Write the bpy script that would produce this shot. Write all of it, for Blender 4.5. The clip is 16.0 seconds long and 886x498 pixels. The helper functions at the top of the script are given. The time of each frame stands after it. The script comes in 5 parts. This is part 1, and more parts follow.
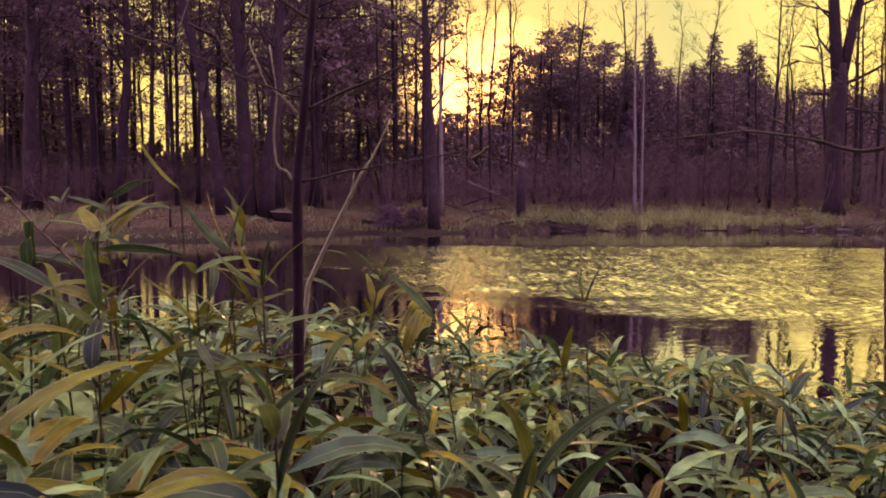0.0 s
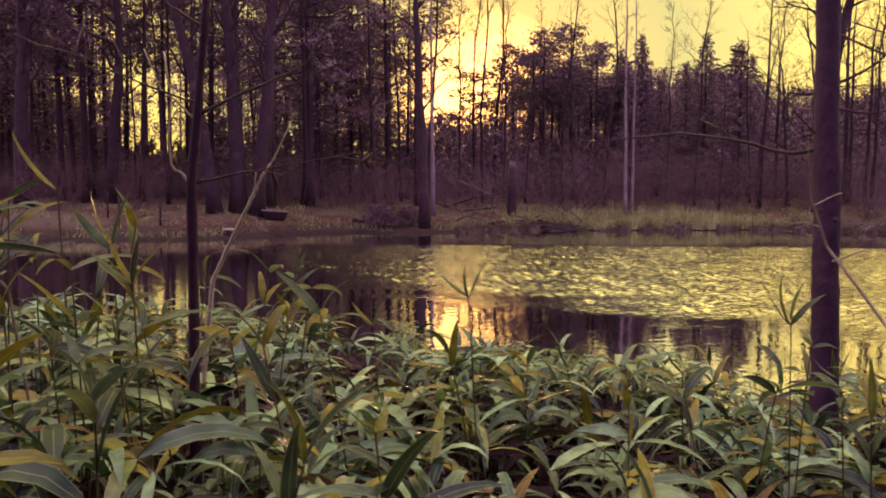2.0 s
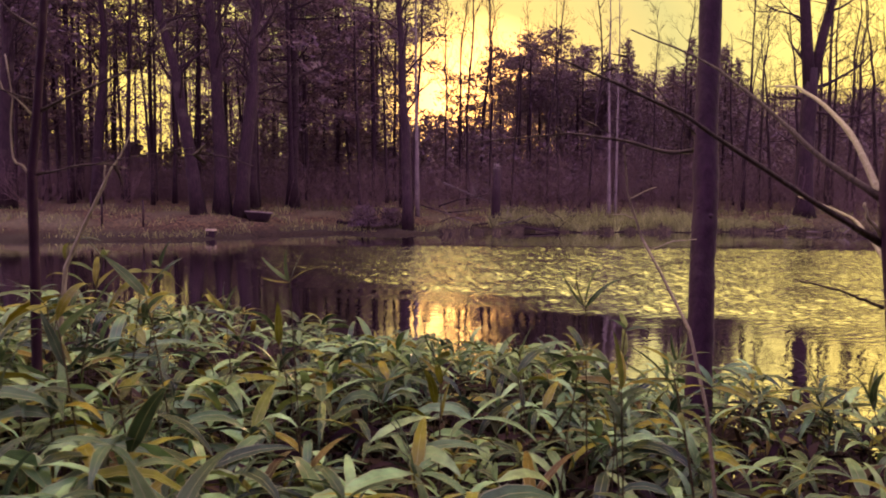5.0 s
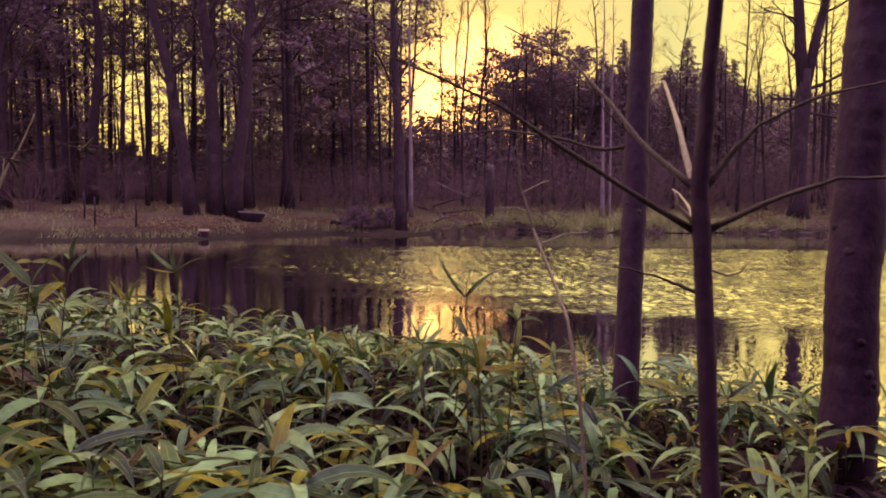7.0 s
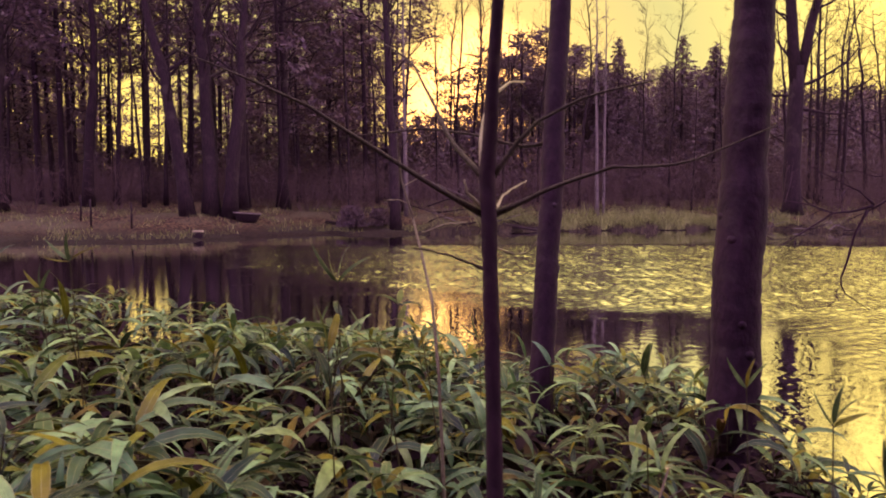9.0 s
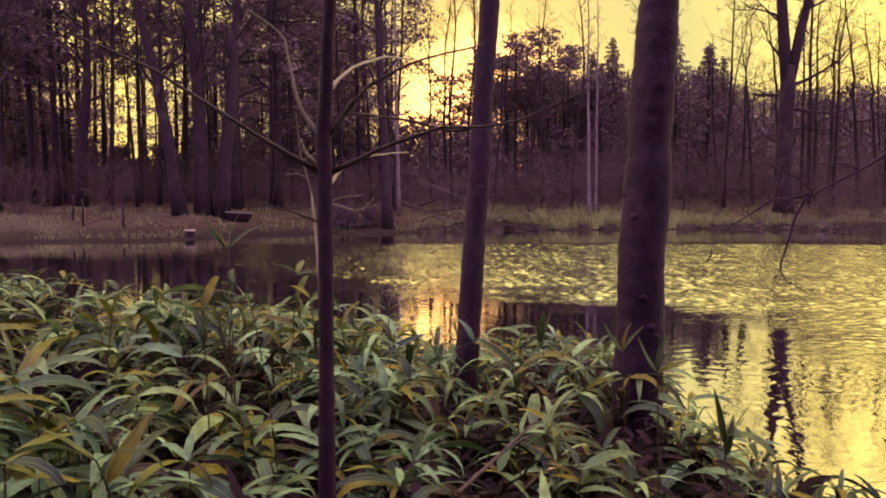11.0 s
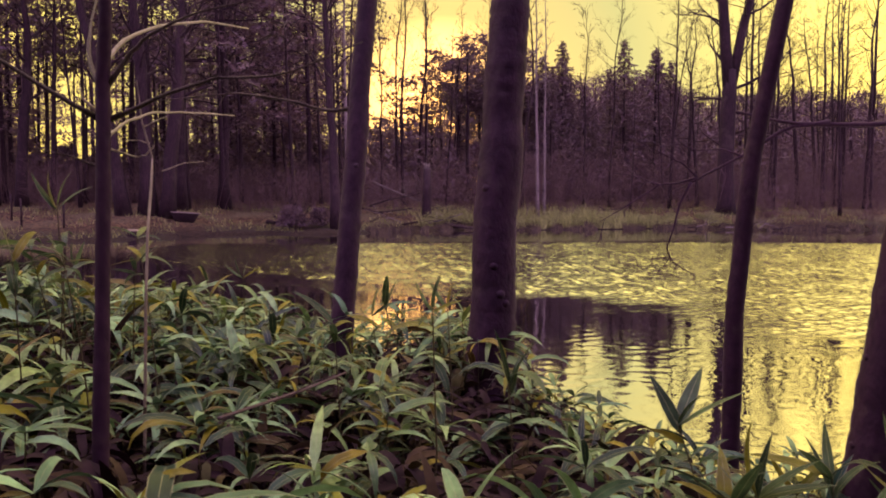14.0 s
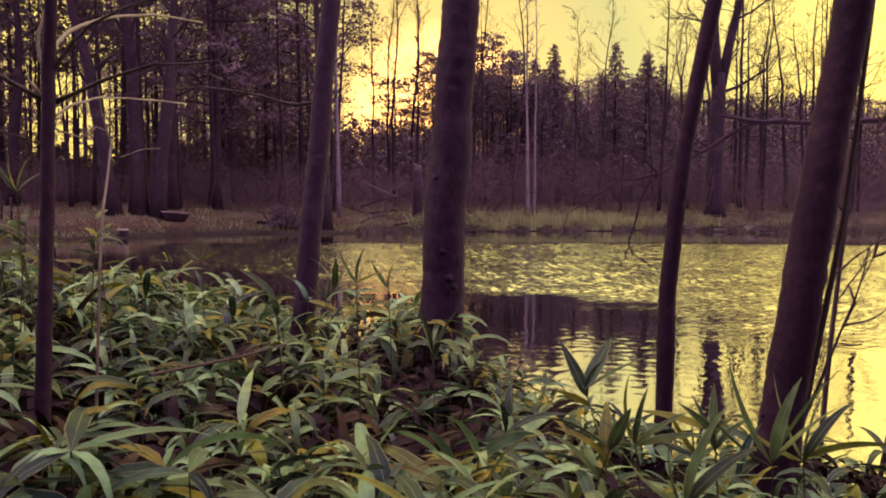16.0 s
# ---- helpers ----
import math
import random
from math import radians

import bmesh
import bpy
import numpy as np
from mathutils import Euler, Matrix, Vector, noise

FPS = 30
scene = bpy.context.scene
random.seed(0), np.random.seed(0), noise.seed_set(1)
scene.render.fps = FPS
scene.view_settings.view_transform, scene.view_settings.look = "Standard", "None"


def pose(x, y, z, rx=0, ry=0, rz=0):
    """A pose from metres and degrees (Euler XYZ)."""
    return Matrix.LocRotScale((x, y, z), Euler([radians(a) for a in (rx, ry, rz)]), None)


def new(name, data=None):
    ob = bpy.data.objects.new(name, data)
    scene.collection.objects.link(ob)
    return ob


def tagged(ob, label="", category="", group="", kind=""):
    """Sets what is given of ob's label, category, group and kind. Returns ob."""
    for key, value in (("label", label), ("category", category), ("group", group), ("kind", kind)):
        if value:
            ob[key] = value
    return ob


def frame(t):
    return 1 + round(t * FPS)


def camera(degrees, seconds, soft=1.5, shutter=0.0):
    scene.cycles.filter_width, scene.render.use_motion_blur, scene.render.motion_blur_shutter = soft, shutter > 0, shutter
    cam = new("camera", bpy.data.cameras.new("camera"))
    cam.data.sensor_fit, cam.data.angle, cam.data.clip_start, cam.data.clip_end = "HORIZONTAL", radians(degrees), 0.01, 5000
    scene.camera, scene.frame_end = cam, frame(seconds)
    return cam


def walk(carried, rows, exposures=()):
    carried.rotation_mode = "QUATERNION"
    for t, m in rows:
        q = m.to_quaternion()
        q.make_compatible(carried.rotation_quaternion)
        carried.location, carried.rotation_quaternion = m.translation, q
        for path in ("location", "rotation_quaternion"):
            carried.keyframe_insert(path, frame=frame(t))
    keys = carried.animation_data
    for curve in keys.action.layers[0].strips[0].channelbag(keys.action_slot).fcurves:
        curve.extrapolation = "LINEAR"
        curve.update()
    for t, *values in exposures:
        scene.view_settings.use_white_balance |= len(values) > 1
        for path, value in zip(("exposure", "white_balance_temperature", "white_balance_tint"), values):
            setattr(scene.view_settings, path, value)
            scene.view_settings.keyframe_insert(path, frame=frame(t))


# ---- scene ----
cam = camera(60, 16.0, soft=1.9, shutter=0.5)
# seconds, place in metres, pitch, roll and yaw in degrees
PATH = [
    (0, 0.000, 0.000, 1.900, -4.34, 0.00, -0.00),
    (0.5, 0.062, 0.005, 1.901, -4.38, -0.08, -0.07),
    (1, 0.122, 0.014, 1.906, -4.38, -0.14, -0.19),
    (1.5, 0.196, -0.033, 1.907, -4.38, -0.10, -0.21),
    (2, 0.270, -0.078, 1.905, -4.40, -0.14, -0.25),
    (2.5, 0.344, -0.121, 1.896, -4.32, -0.20, -0.35),
    (3, 0.423, -0.170, 1.884, -4.26, -0.18, -0.53),
    (3.5, 0.487, -0.211, 1.884, -4.25, -0.20, -0.60),
    (4, 0.562, -0.244, 1.882, -4.24, -0.24, -0.69),
    (6.5, 0.999, -0.270, 1.874, -4.19, -0.35, -0.69),
    (7, 1.072, -0.314, 1.857, -4.15, -0.34, -0.68),
    (7.5, 1.160, -0.361, 1.867, -4.22, -0.11, -0.68),
    (8, 1.248, -0.427, 1.863, -4.27, 0.18, -0.70),
    (8.5, 1.369, -0.470, 1.859, -4.22, 0.25, -0.60),
    (9, 1.470, -0.504, 1.836, -4.17, 0.16, -0.48),
    (11.5, 1.916, -0.650, 1.713, -3.98, 0.25, -0.55),
    (12, 1.988, -0.669, 1.686, -3.86, 0.26, -1.47),
    (12.5, 2.057, -0.687, 1.657, -3.78, 0.22, -2.42),
    (13, 2.123, -0.709, 1.641, -3.77, 0.23, -3.06),
    (13.5, 2.202, -0.733, 1.620, -3.82, 0.18, -3.39),
    (14, 2.275, -0.759, 1.600, -3.84, 0.15, -3.60),
    (14.5, 2.314, -0.811, 1.581, -3.82, 0.09, -3.75),
    (15, 2.360, -0.867, 1.574, -3.76, 0.09, -3.85),
    (15.5, 2.414, -0.909, 1.561, -3.71, 0.02, -4.00),
    (16, 2.462, -0.938, 1.536, -3.66, -0.11, -4.01),
]
walk(cam, [(t, pose(x, y, z, 90 + pitch, roll, yaw)) for t, x, y, z, pitch, roll, yaw in PATH],
     exposures=[(0, 0.9, 7250, 52), (9, 0.9, 7250, 51), (13, 0.88, 7050, 48), (16, 0.88, 7050, 47)])

# ---- light ----
SUN_AZ, SUN_EL = radians(3.5), radians(6.0)
world = bpy.data.worlds.new("sunset_sky")
scene.world = world
world.use_nodes = True
wn, wl = world.node_tree.nodes, world.node_tree.links
wn.clear()
sky = wn.new("ShaderNodeTexSky")
sky.sky_type = "NISHITA"
sky.sun_disc = False
sky.sun_elevation = SUN_EL
sky.sun_rotation = SUN_AZ
sky.air_density, sky.dust_density, sky.ozone_density = 1.0, 4.0, 1.0
soft_sky = wn.new("ShaderNodeGamma")
soft_sky.inputs["Gamma"].default_value = 0.3
# yellow towards the sun, mauve overhead and in the east
way = wn.new("ShaderNodeTexCoord")
turned = wn.new("ShaderNodeVectorMath")
turned.operation = "DOT_PRODUCT"
turned.inputs[1].default_value = (math.sin(SUN_AZ) * math.cos(SUN_EL), math.cos(SUN_AZ) * math.cos(SUN_EL), math.sin(SUN_EL))
hues = wn.new("ShaderNodeValToRGB")
for place in (0.3, 0.5, 0.7, 0.8, 0.9, 0.98, 0.99, 0.995):
    hues.color_ramp.elements.new(place)
for e, (p, c) in zip(hues.color_ramp.elements, ((0.0, (0.5, 0.32, 0.6, 1)), (0.3, (1.45, 0.98, 1.75, 1)), (0.53, (2.6, 2.15, 2.75, 1)),
                                                (0.65, (2.1, 1.8, 1.3, 1)), (0.77, (1.2, 1.28, 0.36, 1)), (0.94, (0.98, 1.0, 0.25, 1)), (0.985, (0.315, 0.415, 0.18, 1)), (0.9965, (0.42, 0.415, 0.15, 1)), (0.9991, (0.75, 0.6, 0.18, 1)), (0.9999, (1.9, 1.3, 0.42, 1)))):
    e.position, e.color = p, c
half = wn.new("ShaderNodeMapRange")
half.inputs["From Min"].default_value = -1.0
tint = wn.new("ShaderNodeMix")
tint.data_type, tint.blend_type = "RGBA", "MULTIPLY"
tint.inputs["Factor"].default_value = 1.0
bg = wn.new("ShaderNodeBackground")
bg.inputs["Strength"].default_value = 0.9
wo = wn.new("ShaderNodeOutputWorld")
wl.new(way.outputs["Generated"], turned.inputs[0])
wl.new(turned.outputs["Value"], half.inputs["Value"])
wl.new(half.outputs[0], hues.inputs[0])
high = wn.new("ShaderNodeSeparateXYZ")
dome = wn.new("ShaderNodeMapRange")
dome.interpolation_type = "SMOOTHSTEP"
for slot, value in (("From Min", 0.35), ("From Max", 0.95), ("To Min", 0.5), ("To Max", 1.05)):
    dome.inputs[slot].default_value = value
raised = wn.new("ShaderNodeVectorMath")
raised.operation = "SCALE"
wl.new(way.outputs["Generated"], high.inputs[0])
wl.new(high.outputs[2], dome.inputs["Value"])
wl.new(hues.outputs[0], raised.inputs[0])
wl.new(dome.outputs[0], raised.inputs["Scale"])
wl.new(raised.outputs[0], tint.inputs["B"])
wl.new(sky.outputs[0], soft_sky.inputs["Color"])
wl.new(soft_sky.outputs[0], tint.inputs["A"])
wl.new(tint.outputs["Result"], bg.inputs["Color"])
wl.new(bg.outputs[0], wo.inputs["Surface"])

sun = new("sun", bpy.data.lights.new("sun", "SUN"))
sun.data.energy, sun.data.angle, sun.data.color = 1.2, radians(1.5), (1.0, 0.7, 0.34)
sun_way = Vector((math.sin(SUN_AZ) * math.cos(SUN_EL), math.cos(SUN_AZ) * math.cos(SUN_EL), math.sin(SUN_EL)))
sun.matrix_world = Matrix.Translation((0, 0, 30)) @ sun_way.to_track_quat("Z", "Y").to_matrix().to_4x4()


# ---- materials ----
def material(name):
    m = bpy.data.materials.new(name)
    m.use_nodes = True
    t = m.node_tree
    return m, t.nodes, t.links, t.nodes["Principled BSDF"]


def ramp(n, stops):
    r = n.new("ShaderNodeValToRGB")
    while len(r.color_ramp.elements) < len(stops):
        r.color_ramp.elements.new(0.5)
    for e, (p, c) in zip(r.color_ramp.elements, stops):
        e.position, e.color = p, (*c, 1)
    return r


def noise_tex(n, l, scale, detail=5.0, coord=None, stretch=None):
    t = n.new("ShaderNodeTexNoise")
    t.inputs["Scale"].default_value, t.inputs["Detail"].default_value = scale, detail
    if coord is not None:
        if stretch:
            mp = n.new("ShaderNodeMapping")
            mp.inputs["Scale"].default_value = stretch
            l.new(coord, mp.inputs["Vector"])
            l.new(mp.outputs[0], t.inputs["Vector"])
        else:
            l.new(coord, t.inputs["Vector"])
    return t


def mix_rgb(n, l, a, b, fac, blend="MIX"):
    m = n.new("ShaderNodeMix")
    m.data_type, m.blend_type = "RGBA", blend
    for key, v in (("A", a), ("B", b), ("Factor", fac)):
        if isinstance(v, (int, float)):
            m.inputs[key].default_value = v
        elif isinstance(v, tuple):
            m.inputs[key].default_value = (*v, 1)
        else:
            l.new(v, m.inputs[key])
    return m.outputs["Result"]


def bump(n, l, height, strength, distance, p):
    b = n.new("ShaderNodeBump")
    b.inputs["Strength"].default_value, b.inputs["Distance"].default_value = strength, distance
    l.new(height, b.inputs["Height"])
    l.new(b.outputs[0], p.inputs["Normal"])
    l.new(b.outputs[0], p.inputs["Coat Normal"])


def bark(name, dark, light, scale=1.0, moss=None, rough=0.9, stretch=(9, 9, 1.6)):
    """Grooved bark: stretched grain, blotches, lichen."""
    m, n, l, p = material(name)
    co = n.new("ShaderNodeTexCoord").outputs["Object"]
    g = noise_tex(n, l, 4 * scale, 8, co, stretch)
    big = noise_tex(n, l, 1.3 * scale, 4, co)
    r = ramp(n, [(0.3, dark), (0.7, light)])
    l.new(g.outputs[0], r.inputs[0])
    col = mix_rgb(n, l, r.outputs[0], tuple(c * 0.55 for c in dark), big.outputs[0])
    if moss:
        ms = noise_tex(n, l, 2.2 * scale, 6, co)
        mr = ramp(n, [(0.56, (0, 0, 0)), (0.68, (1, 1, 1))])
        l.new(ms.outputs[0], mr.inputs[0])
        col = mix_rgb(n, l, col, moss, mr.outputs[0])
    l.new(col, p.inputs["Base Color"])
    p.inputs["Roughness"].default_value = rough
    p.inputs["Specular IOR Level"].default_value = 0.25
    bump(n, l, g.outputs[0], 1.0, 0.025 / scale, p)
    return m


def leafy(name, cols, rough=0.5, through_light=0.35):
    """Leaves: colours varied leaf by leaf, light through the blade."""
    m, n, l, p = material(name)
    geo = n.new("ShaderNodeNewGeometry")
    r = ramp(n, cols)
    l.new(geo.outputs["Random Per Island"], r.inputs[0])
    co = n.new("ShaderNodeTexCoord").outputs["Object"]
    fine = noise_tex(n, l, 25, 4, co)
    fr = ramp(n, [(0.35, (0.6, 0.6, 0.6)), (0.7, (1.15, 1.15, 1.1))])
    l.new(fine.outputs[0], fr.inputs[0])
    col = mix_rgb(n, l, r.outputs[0], fr.outputs[0], 1.0, "MULTIPLY")
    l.new(col, p.inputs["Base Color"])
    p.inputs["Roughness"].default_value = rough
    tr = n.new("ShaderNodeBsdfTranslucent")
    l.new(col, tr.inputs["Color"])
    mx = n.new("ShaderNodeMixShader")
    mx.inputs[0].default_value = through_light
    l.new(p.outputs[0], mx.inputs[1])
    l.new(tr.outputs[0], mx.inputs[2])
    l.new(mx.outputs[0], n["Material Output"].inputs["Surface"])
    return m


def bamboo_leaf(single=False):
    """Bamboo leaf: parallel veins, pale midrib, withered pale margin."""
    green = [(0.0, (0.014, 0.036, 0.03)), (0.28, (0.032, 0.084, 0.054)), (0.48, (0.095, 0.2, 0.11)), (0.7, (0.2, 0.41, 0.21)), (0.82, (0.32, 0.56, 0.27)), (0.85, (0.15, 0.18, 0.025)), (0.96, (0.24, 0.21, 0.015)), (0.985, (0.1, 0.055, 0.02)), (1.0, (0.04, 0.02, 0.018))]
    if single:
        # shoot leaves: darker and more olive, a backlit look put into the colour
        green = [(0.0, (0.018, 0.038, 0.025)), (0.4, (0.055, 0.1, 0.048)), (0.6, (0.13, 0.21, 0.09)), (0.72, (0.14, 0.15, 0.024)), (0.94, (0.21, 0.18, 0.016)), (1.0, (0.15, 0.1, 0.02))]
    m = leafy("bamboo_shoot_leaf" if single else "bamboo_leaf", green, 0.32, 0.3 if single else 0.16)
    n, l = m.node_tree.nodes, m.node_tree.links
    if single:
        each = n.new("ShaderNodeObjectInfo")
        l.new(each.outputs["Random"], n["Color Ramp"].inputs[0])
    p = n["Principled BSDF"]
    base = p.inputs["Base Color"].links[0].from_socket
    uv = n.new("ShaderNodeUVMap").outputs[0]
    sep = n.new("ShaderNodeSeparateXYZ")
    l.new(uv, sep.inputs[0])
    mid = n.new("ShaderNodeMath")
    mid.operation = "SUBTRACT"
    l.new(sep.outputs[0], mid.inputs[0])
    mid.inputs[1].default_value = 0.5
    off = n.new("ShaderNodeMath")
    off.operation = "ABSOLUTE"
    l.new(mid.outputs[0], off.inputs[0])
    r = ramp(n, [(0.0, (0.55, 0.55, 0.55)), (0.035, (0.0, 0.0, 0.0)), (0.43, (0.0, 0.0, 0.0)), (0.5, (0.6, 0.6, 0.6))])
    l.new(off.outputs[0], r.inputs[0])
    stand = noise_tex(n, l, 1.6, 2, n.new("ShaderNodeTexCoord").outputs["Object"])
    olive = ramp(n, [(0.42, (0.0, 0.0, 0.0)), (0.62, (0.5, 0.5, 0.5))])
    l.new(stand.outputs[0], olive.inputs[0])
    base = mix_rgb(n, l, base, mix_rgb(n, l, base, (1.15, 0.82, 0.35), 1.0, "MULTIPLY"), olive.outputs[0]) if not single else base
    col = mix_rgb(n, l, base, (0.42, 0.4, 0.22), r.outputs[0])
    v = noise_tex(n, l, 3.0, 3, uv, (14, 1.2, 1))
    vr = ramp(n, [(0.3, (0.72, 0.74, 0.72)), (0.7, (1.12, 1.12, 1.1))])
    l.new(v.outputs[0], vr.inputs[0])
    col = mix_rgb(n, l, col, vr.outputs[0], 1.0, "MULTIPLY")
    l.new(col, p.inputs["Base Color"])
    l.new(col, n["Translucent BSDF"].inputs["Color"])
    bump(n, l, v.outputs[0], 0.35, 0.002, p)
    p.inputs["Specular IOR Level"].default_value = 0.2
    return m


BARK_DARK = bark("pine_bark", (0.02, 0.009, 0.014), (0.065, 0.032, 0.037), 0.7)
BARK_GREY = bark("grey_bark", (0.02, 0.009, 0.013), (0.065, 0.034, 0.037), 0.6, (0.05, 0.035, 0.03))
BARK_BIRCH = bark("birch_bark", (0.12, 0.085, 0.085), (0.36, 0.3, 0.26), 1.0, (0.05, 0.04, 0.04), 0.7, (3, 3, 9))
BARK_NEAR = bark("smooth_young_bark", (0.036, 0.0115, 0.026), (0.075, 0.026, 0.048), 5.0, (0.06, 0.03, 0.036), 0.8, (2.2, 2.2, 1.4))
BARK_BEECH = bark("smooth_grey_bark", (0.033, 0.0105, 0.026), (0.073, 0.026, 0.052), 3.0, (0.052, 0.026, 0.037), 0.8, (2.5, 2.5, 1.6))
BRANCH_BARK = bark("branch_bark", (0.05, 0.03, 0.03), (0.16, 0.11, 0.085), 6.0, None, 0.7)
DEAD_BARK = bark("dead_stem_bark", (0.16, 0.12, 0.09), (0.42, 0.34, 0.22), 6.0, None, 0.7)
PALE_WOOD = bark("barkless_pale_wood", (0.36, 0.3, 0.19), (0.68, 0.6, 0.4), 5.0, None, 0.7)
TWIG = bark("twig_bark", (0.09, 0.055, 0.06), (0.2, 0.14, 0.12), 6.0)
BRUSH = bark("brushwood_bark", (0.11, 0.062, 0.068), (0.22, 0.14, 0.12), 1.0)
NEEDLES = leafy("pine_needles", [(0.0, (0.1, 0.056, 0.085)), (0.6, (0.135, 0.078, 0.094)), (1.0, (0.17, 0.106, 0.095))], 0.6, 0.3)
BAMBOO = bamboo_leaf()
BAMBOO_SINGLE = bamboo_leaf(True)
# low leaves darkened: the thicket's inner shade is put into their colour
SHADE_LEAF = leafy("shade_leaf", [(0.0, (0.02, 0.008, 0.015)), (0.6, (0.036, 0.017, 0.022)), (0.9, (0.07, 0.045, 0.022)), (1.0, (0.035, 0.05, 0.024))], 0.85, 0.05)
SHADE_LEAF.node_tree.nodes["Principled BSDF"].inputs["Specular IOR Level"].default_value = 0.12
CULM = bark("bamboo_culm", (0.06, 0.045, 0.025), (0.15, 0.12, 0.055), 8.0, None, 0.6)
# blades at the reeds' foot: the shade there is put into this brown
FOOT_BROWN = leafy("reed_foot_brown", [(0.0, (0.04, 0.025, 0.022)), (0.6, (0.1, 0.07, 0.045)), (1.0, (0.2, 0.16, 0.08))], 0.8, 0.1)
REED = leafy("dry_reed", [(0.0, (0.12, 0.12, 0.05)), (0.6, (0.29, 0.32, 0.1)), (0.85, (0.5, 0.52, 0.2)), (1.0, (0.08, 0.07, 0.035))], 0.7, 0.3)


def ground_material():
    m, n, l, p = material("leaf_litter")
    co = n.new("ShaderNodeTexCoord").outputs["Object"]
    a, b, c = noise_tex(n, l, 9, 8, co), noise_tex(n, l, 0.45, 5, co), noise_tex(n, l, 60, 3, co)
    r = ramp(n, [(0.38, (0.014, 0.007, 0.005)), (0.5, (0.055, 0.03, 0.019)), (0.64, (0.19, 0.12, 0.06))])
    l.new(a.outputs[0], r.inputs[0])
    g = ramp(n, [(0.45, (0, 0, 0)), (0.62, (0.8, 0.8, 0.8))])
    l.new(b.outputs[0], g.inputs[0])
    col = mix_rgb(n, l, r.outputs[0], (0.1, 0.085, 0.05), g.outputs[0])
    # soil darkens towards the waterline; the bank's dark reflection is put into its colour
    low = n.new("ShaderNodeSeparateXYZ")
    l.new(co, low.inputs[0])
    edge_dark = ramp(n, [(0.0, (0.8, 0.8, 0.8)), (0.3, (0, 0, 0))])
    edge_height = n.new("ShaderNodeMath")
    edge_height.operation = "MULTIPLY_ADD"
    l.new(a.outputs[0], edge_height.inputs[0])
    edge_height.inputs[1].default_value = -0.3
    l.new(low.outputs[2], edge_height.inputs[2])
    l.new(edge_height.outputs[0], edge_dark.inputs[0])
    p.inputs["Specular IOR Level"].default_value = 0.15
    col = mix_rgb(n, l, col, (0.014, 0.008, 0.008), edge_dark.outputs[0])
    l.new(col, p.inputs["Base Color"])
    p.inputs["Roughness"].default_value = 0.95
    add = n.new("ShaderNodeMath")
    l.new(a.outputs[0], add.inputs[0])
    l.new(c.outputs[0], add.inputs[1])
    bump(n, l, add.outputs[0], 0.9, 0.06, p)
    return m


def water_material():
    m, n, l, p = material("pond_water")
    co = n.new("ShaderNodeTexCoord").outputs["Object"]
    p.inputs["Base Color"].default_value = (0.012, 0.009, 0.007, 1)
    p.inputs["Roughness"].default_value = 0.03
    p.inputs["IOR"].default_value = 2.0
    p.inputs["Coat Weight"].default_value = 1.0
    p.inputs["Coat IOR"].default_value = 1.8
    rip = noise_tex(n, l, 13.0, 2, co, (1.0, 0.8, 1))
    wind = n.new("ShaderNodeAttribute")
    wind.attribute_name = "wind"
    strength = n.new("ShaderNodeMath")
    strength.operation = "MULTIPLY_ADD"
    l.new(wind.outputs["Fac"], strength.inputs[0])
    strength.inputs[1].default_value, strength.inputs[2].default_value = 1.0, 0.04
    small = n.new("ShaderNodeMath")
    small.operation = "MULTIPLY"
    l.new(rip.outputs[0], small.inputs[0])
    l.new(strength.outputs[0], small.inputs[1])
    bump(n, l, small.outputs[0], 1.0, 0.02, p)
    shine = n.new("ShaderNodeBsdfGlossy")
    shine.inputs["Color"].default_value = (0.95, 0.95, 0.95, 1)
    # ripples finer than the mesh, under the wind alone
    rough = n.new("ShaderNodeMapRange")
    rough.inputs["To Min"].default_value, rough.inputs["To Max"].default_value = 0.02, 0.08
    l.new(wind.outputs["Fac"], rough.inputs["Value"])
    l.new(rough.outputs[0], shine.inputs["Roughness"])
    l.new(p.inputs["Normal"].links[0].from_socket, shine.inputs["Normal"])
    mx = n.new("ShaderNodeMixShader")
    share = n.new("ShaderNodeMapRange")
    share.inputs["To Min"].default_value, share.inputs["To Max"].default_value = 0.75, 0.93
    share.inputs["From Max"].default_value = 0.3
    l.new(wind.outputs["Fac"], share.inputs["Value"])
    l.new(share.outputs[0], mx.inputs[0])
    l.new(p.outputs[0], mx.inputs[1])
    l.new(shine.outputs[0], mx.inputs[2])
    l.new(mx.outputs[0], n["Material Output"].inputs["Surface"])
    return m


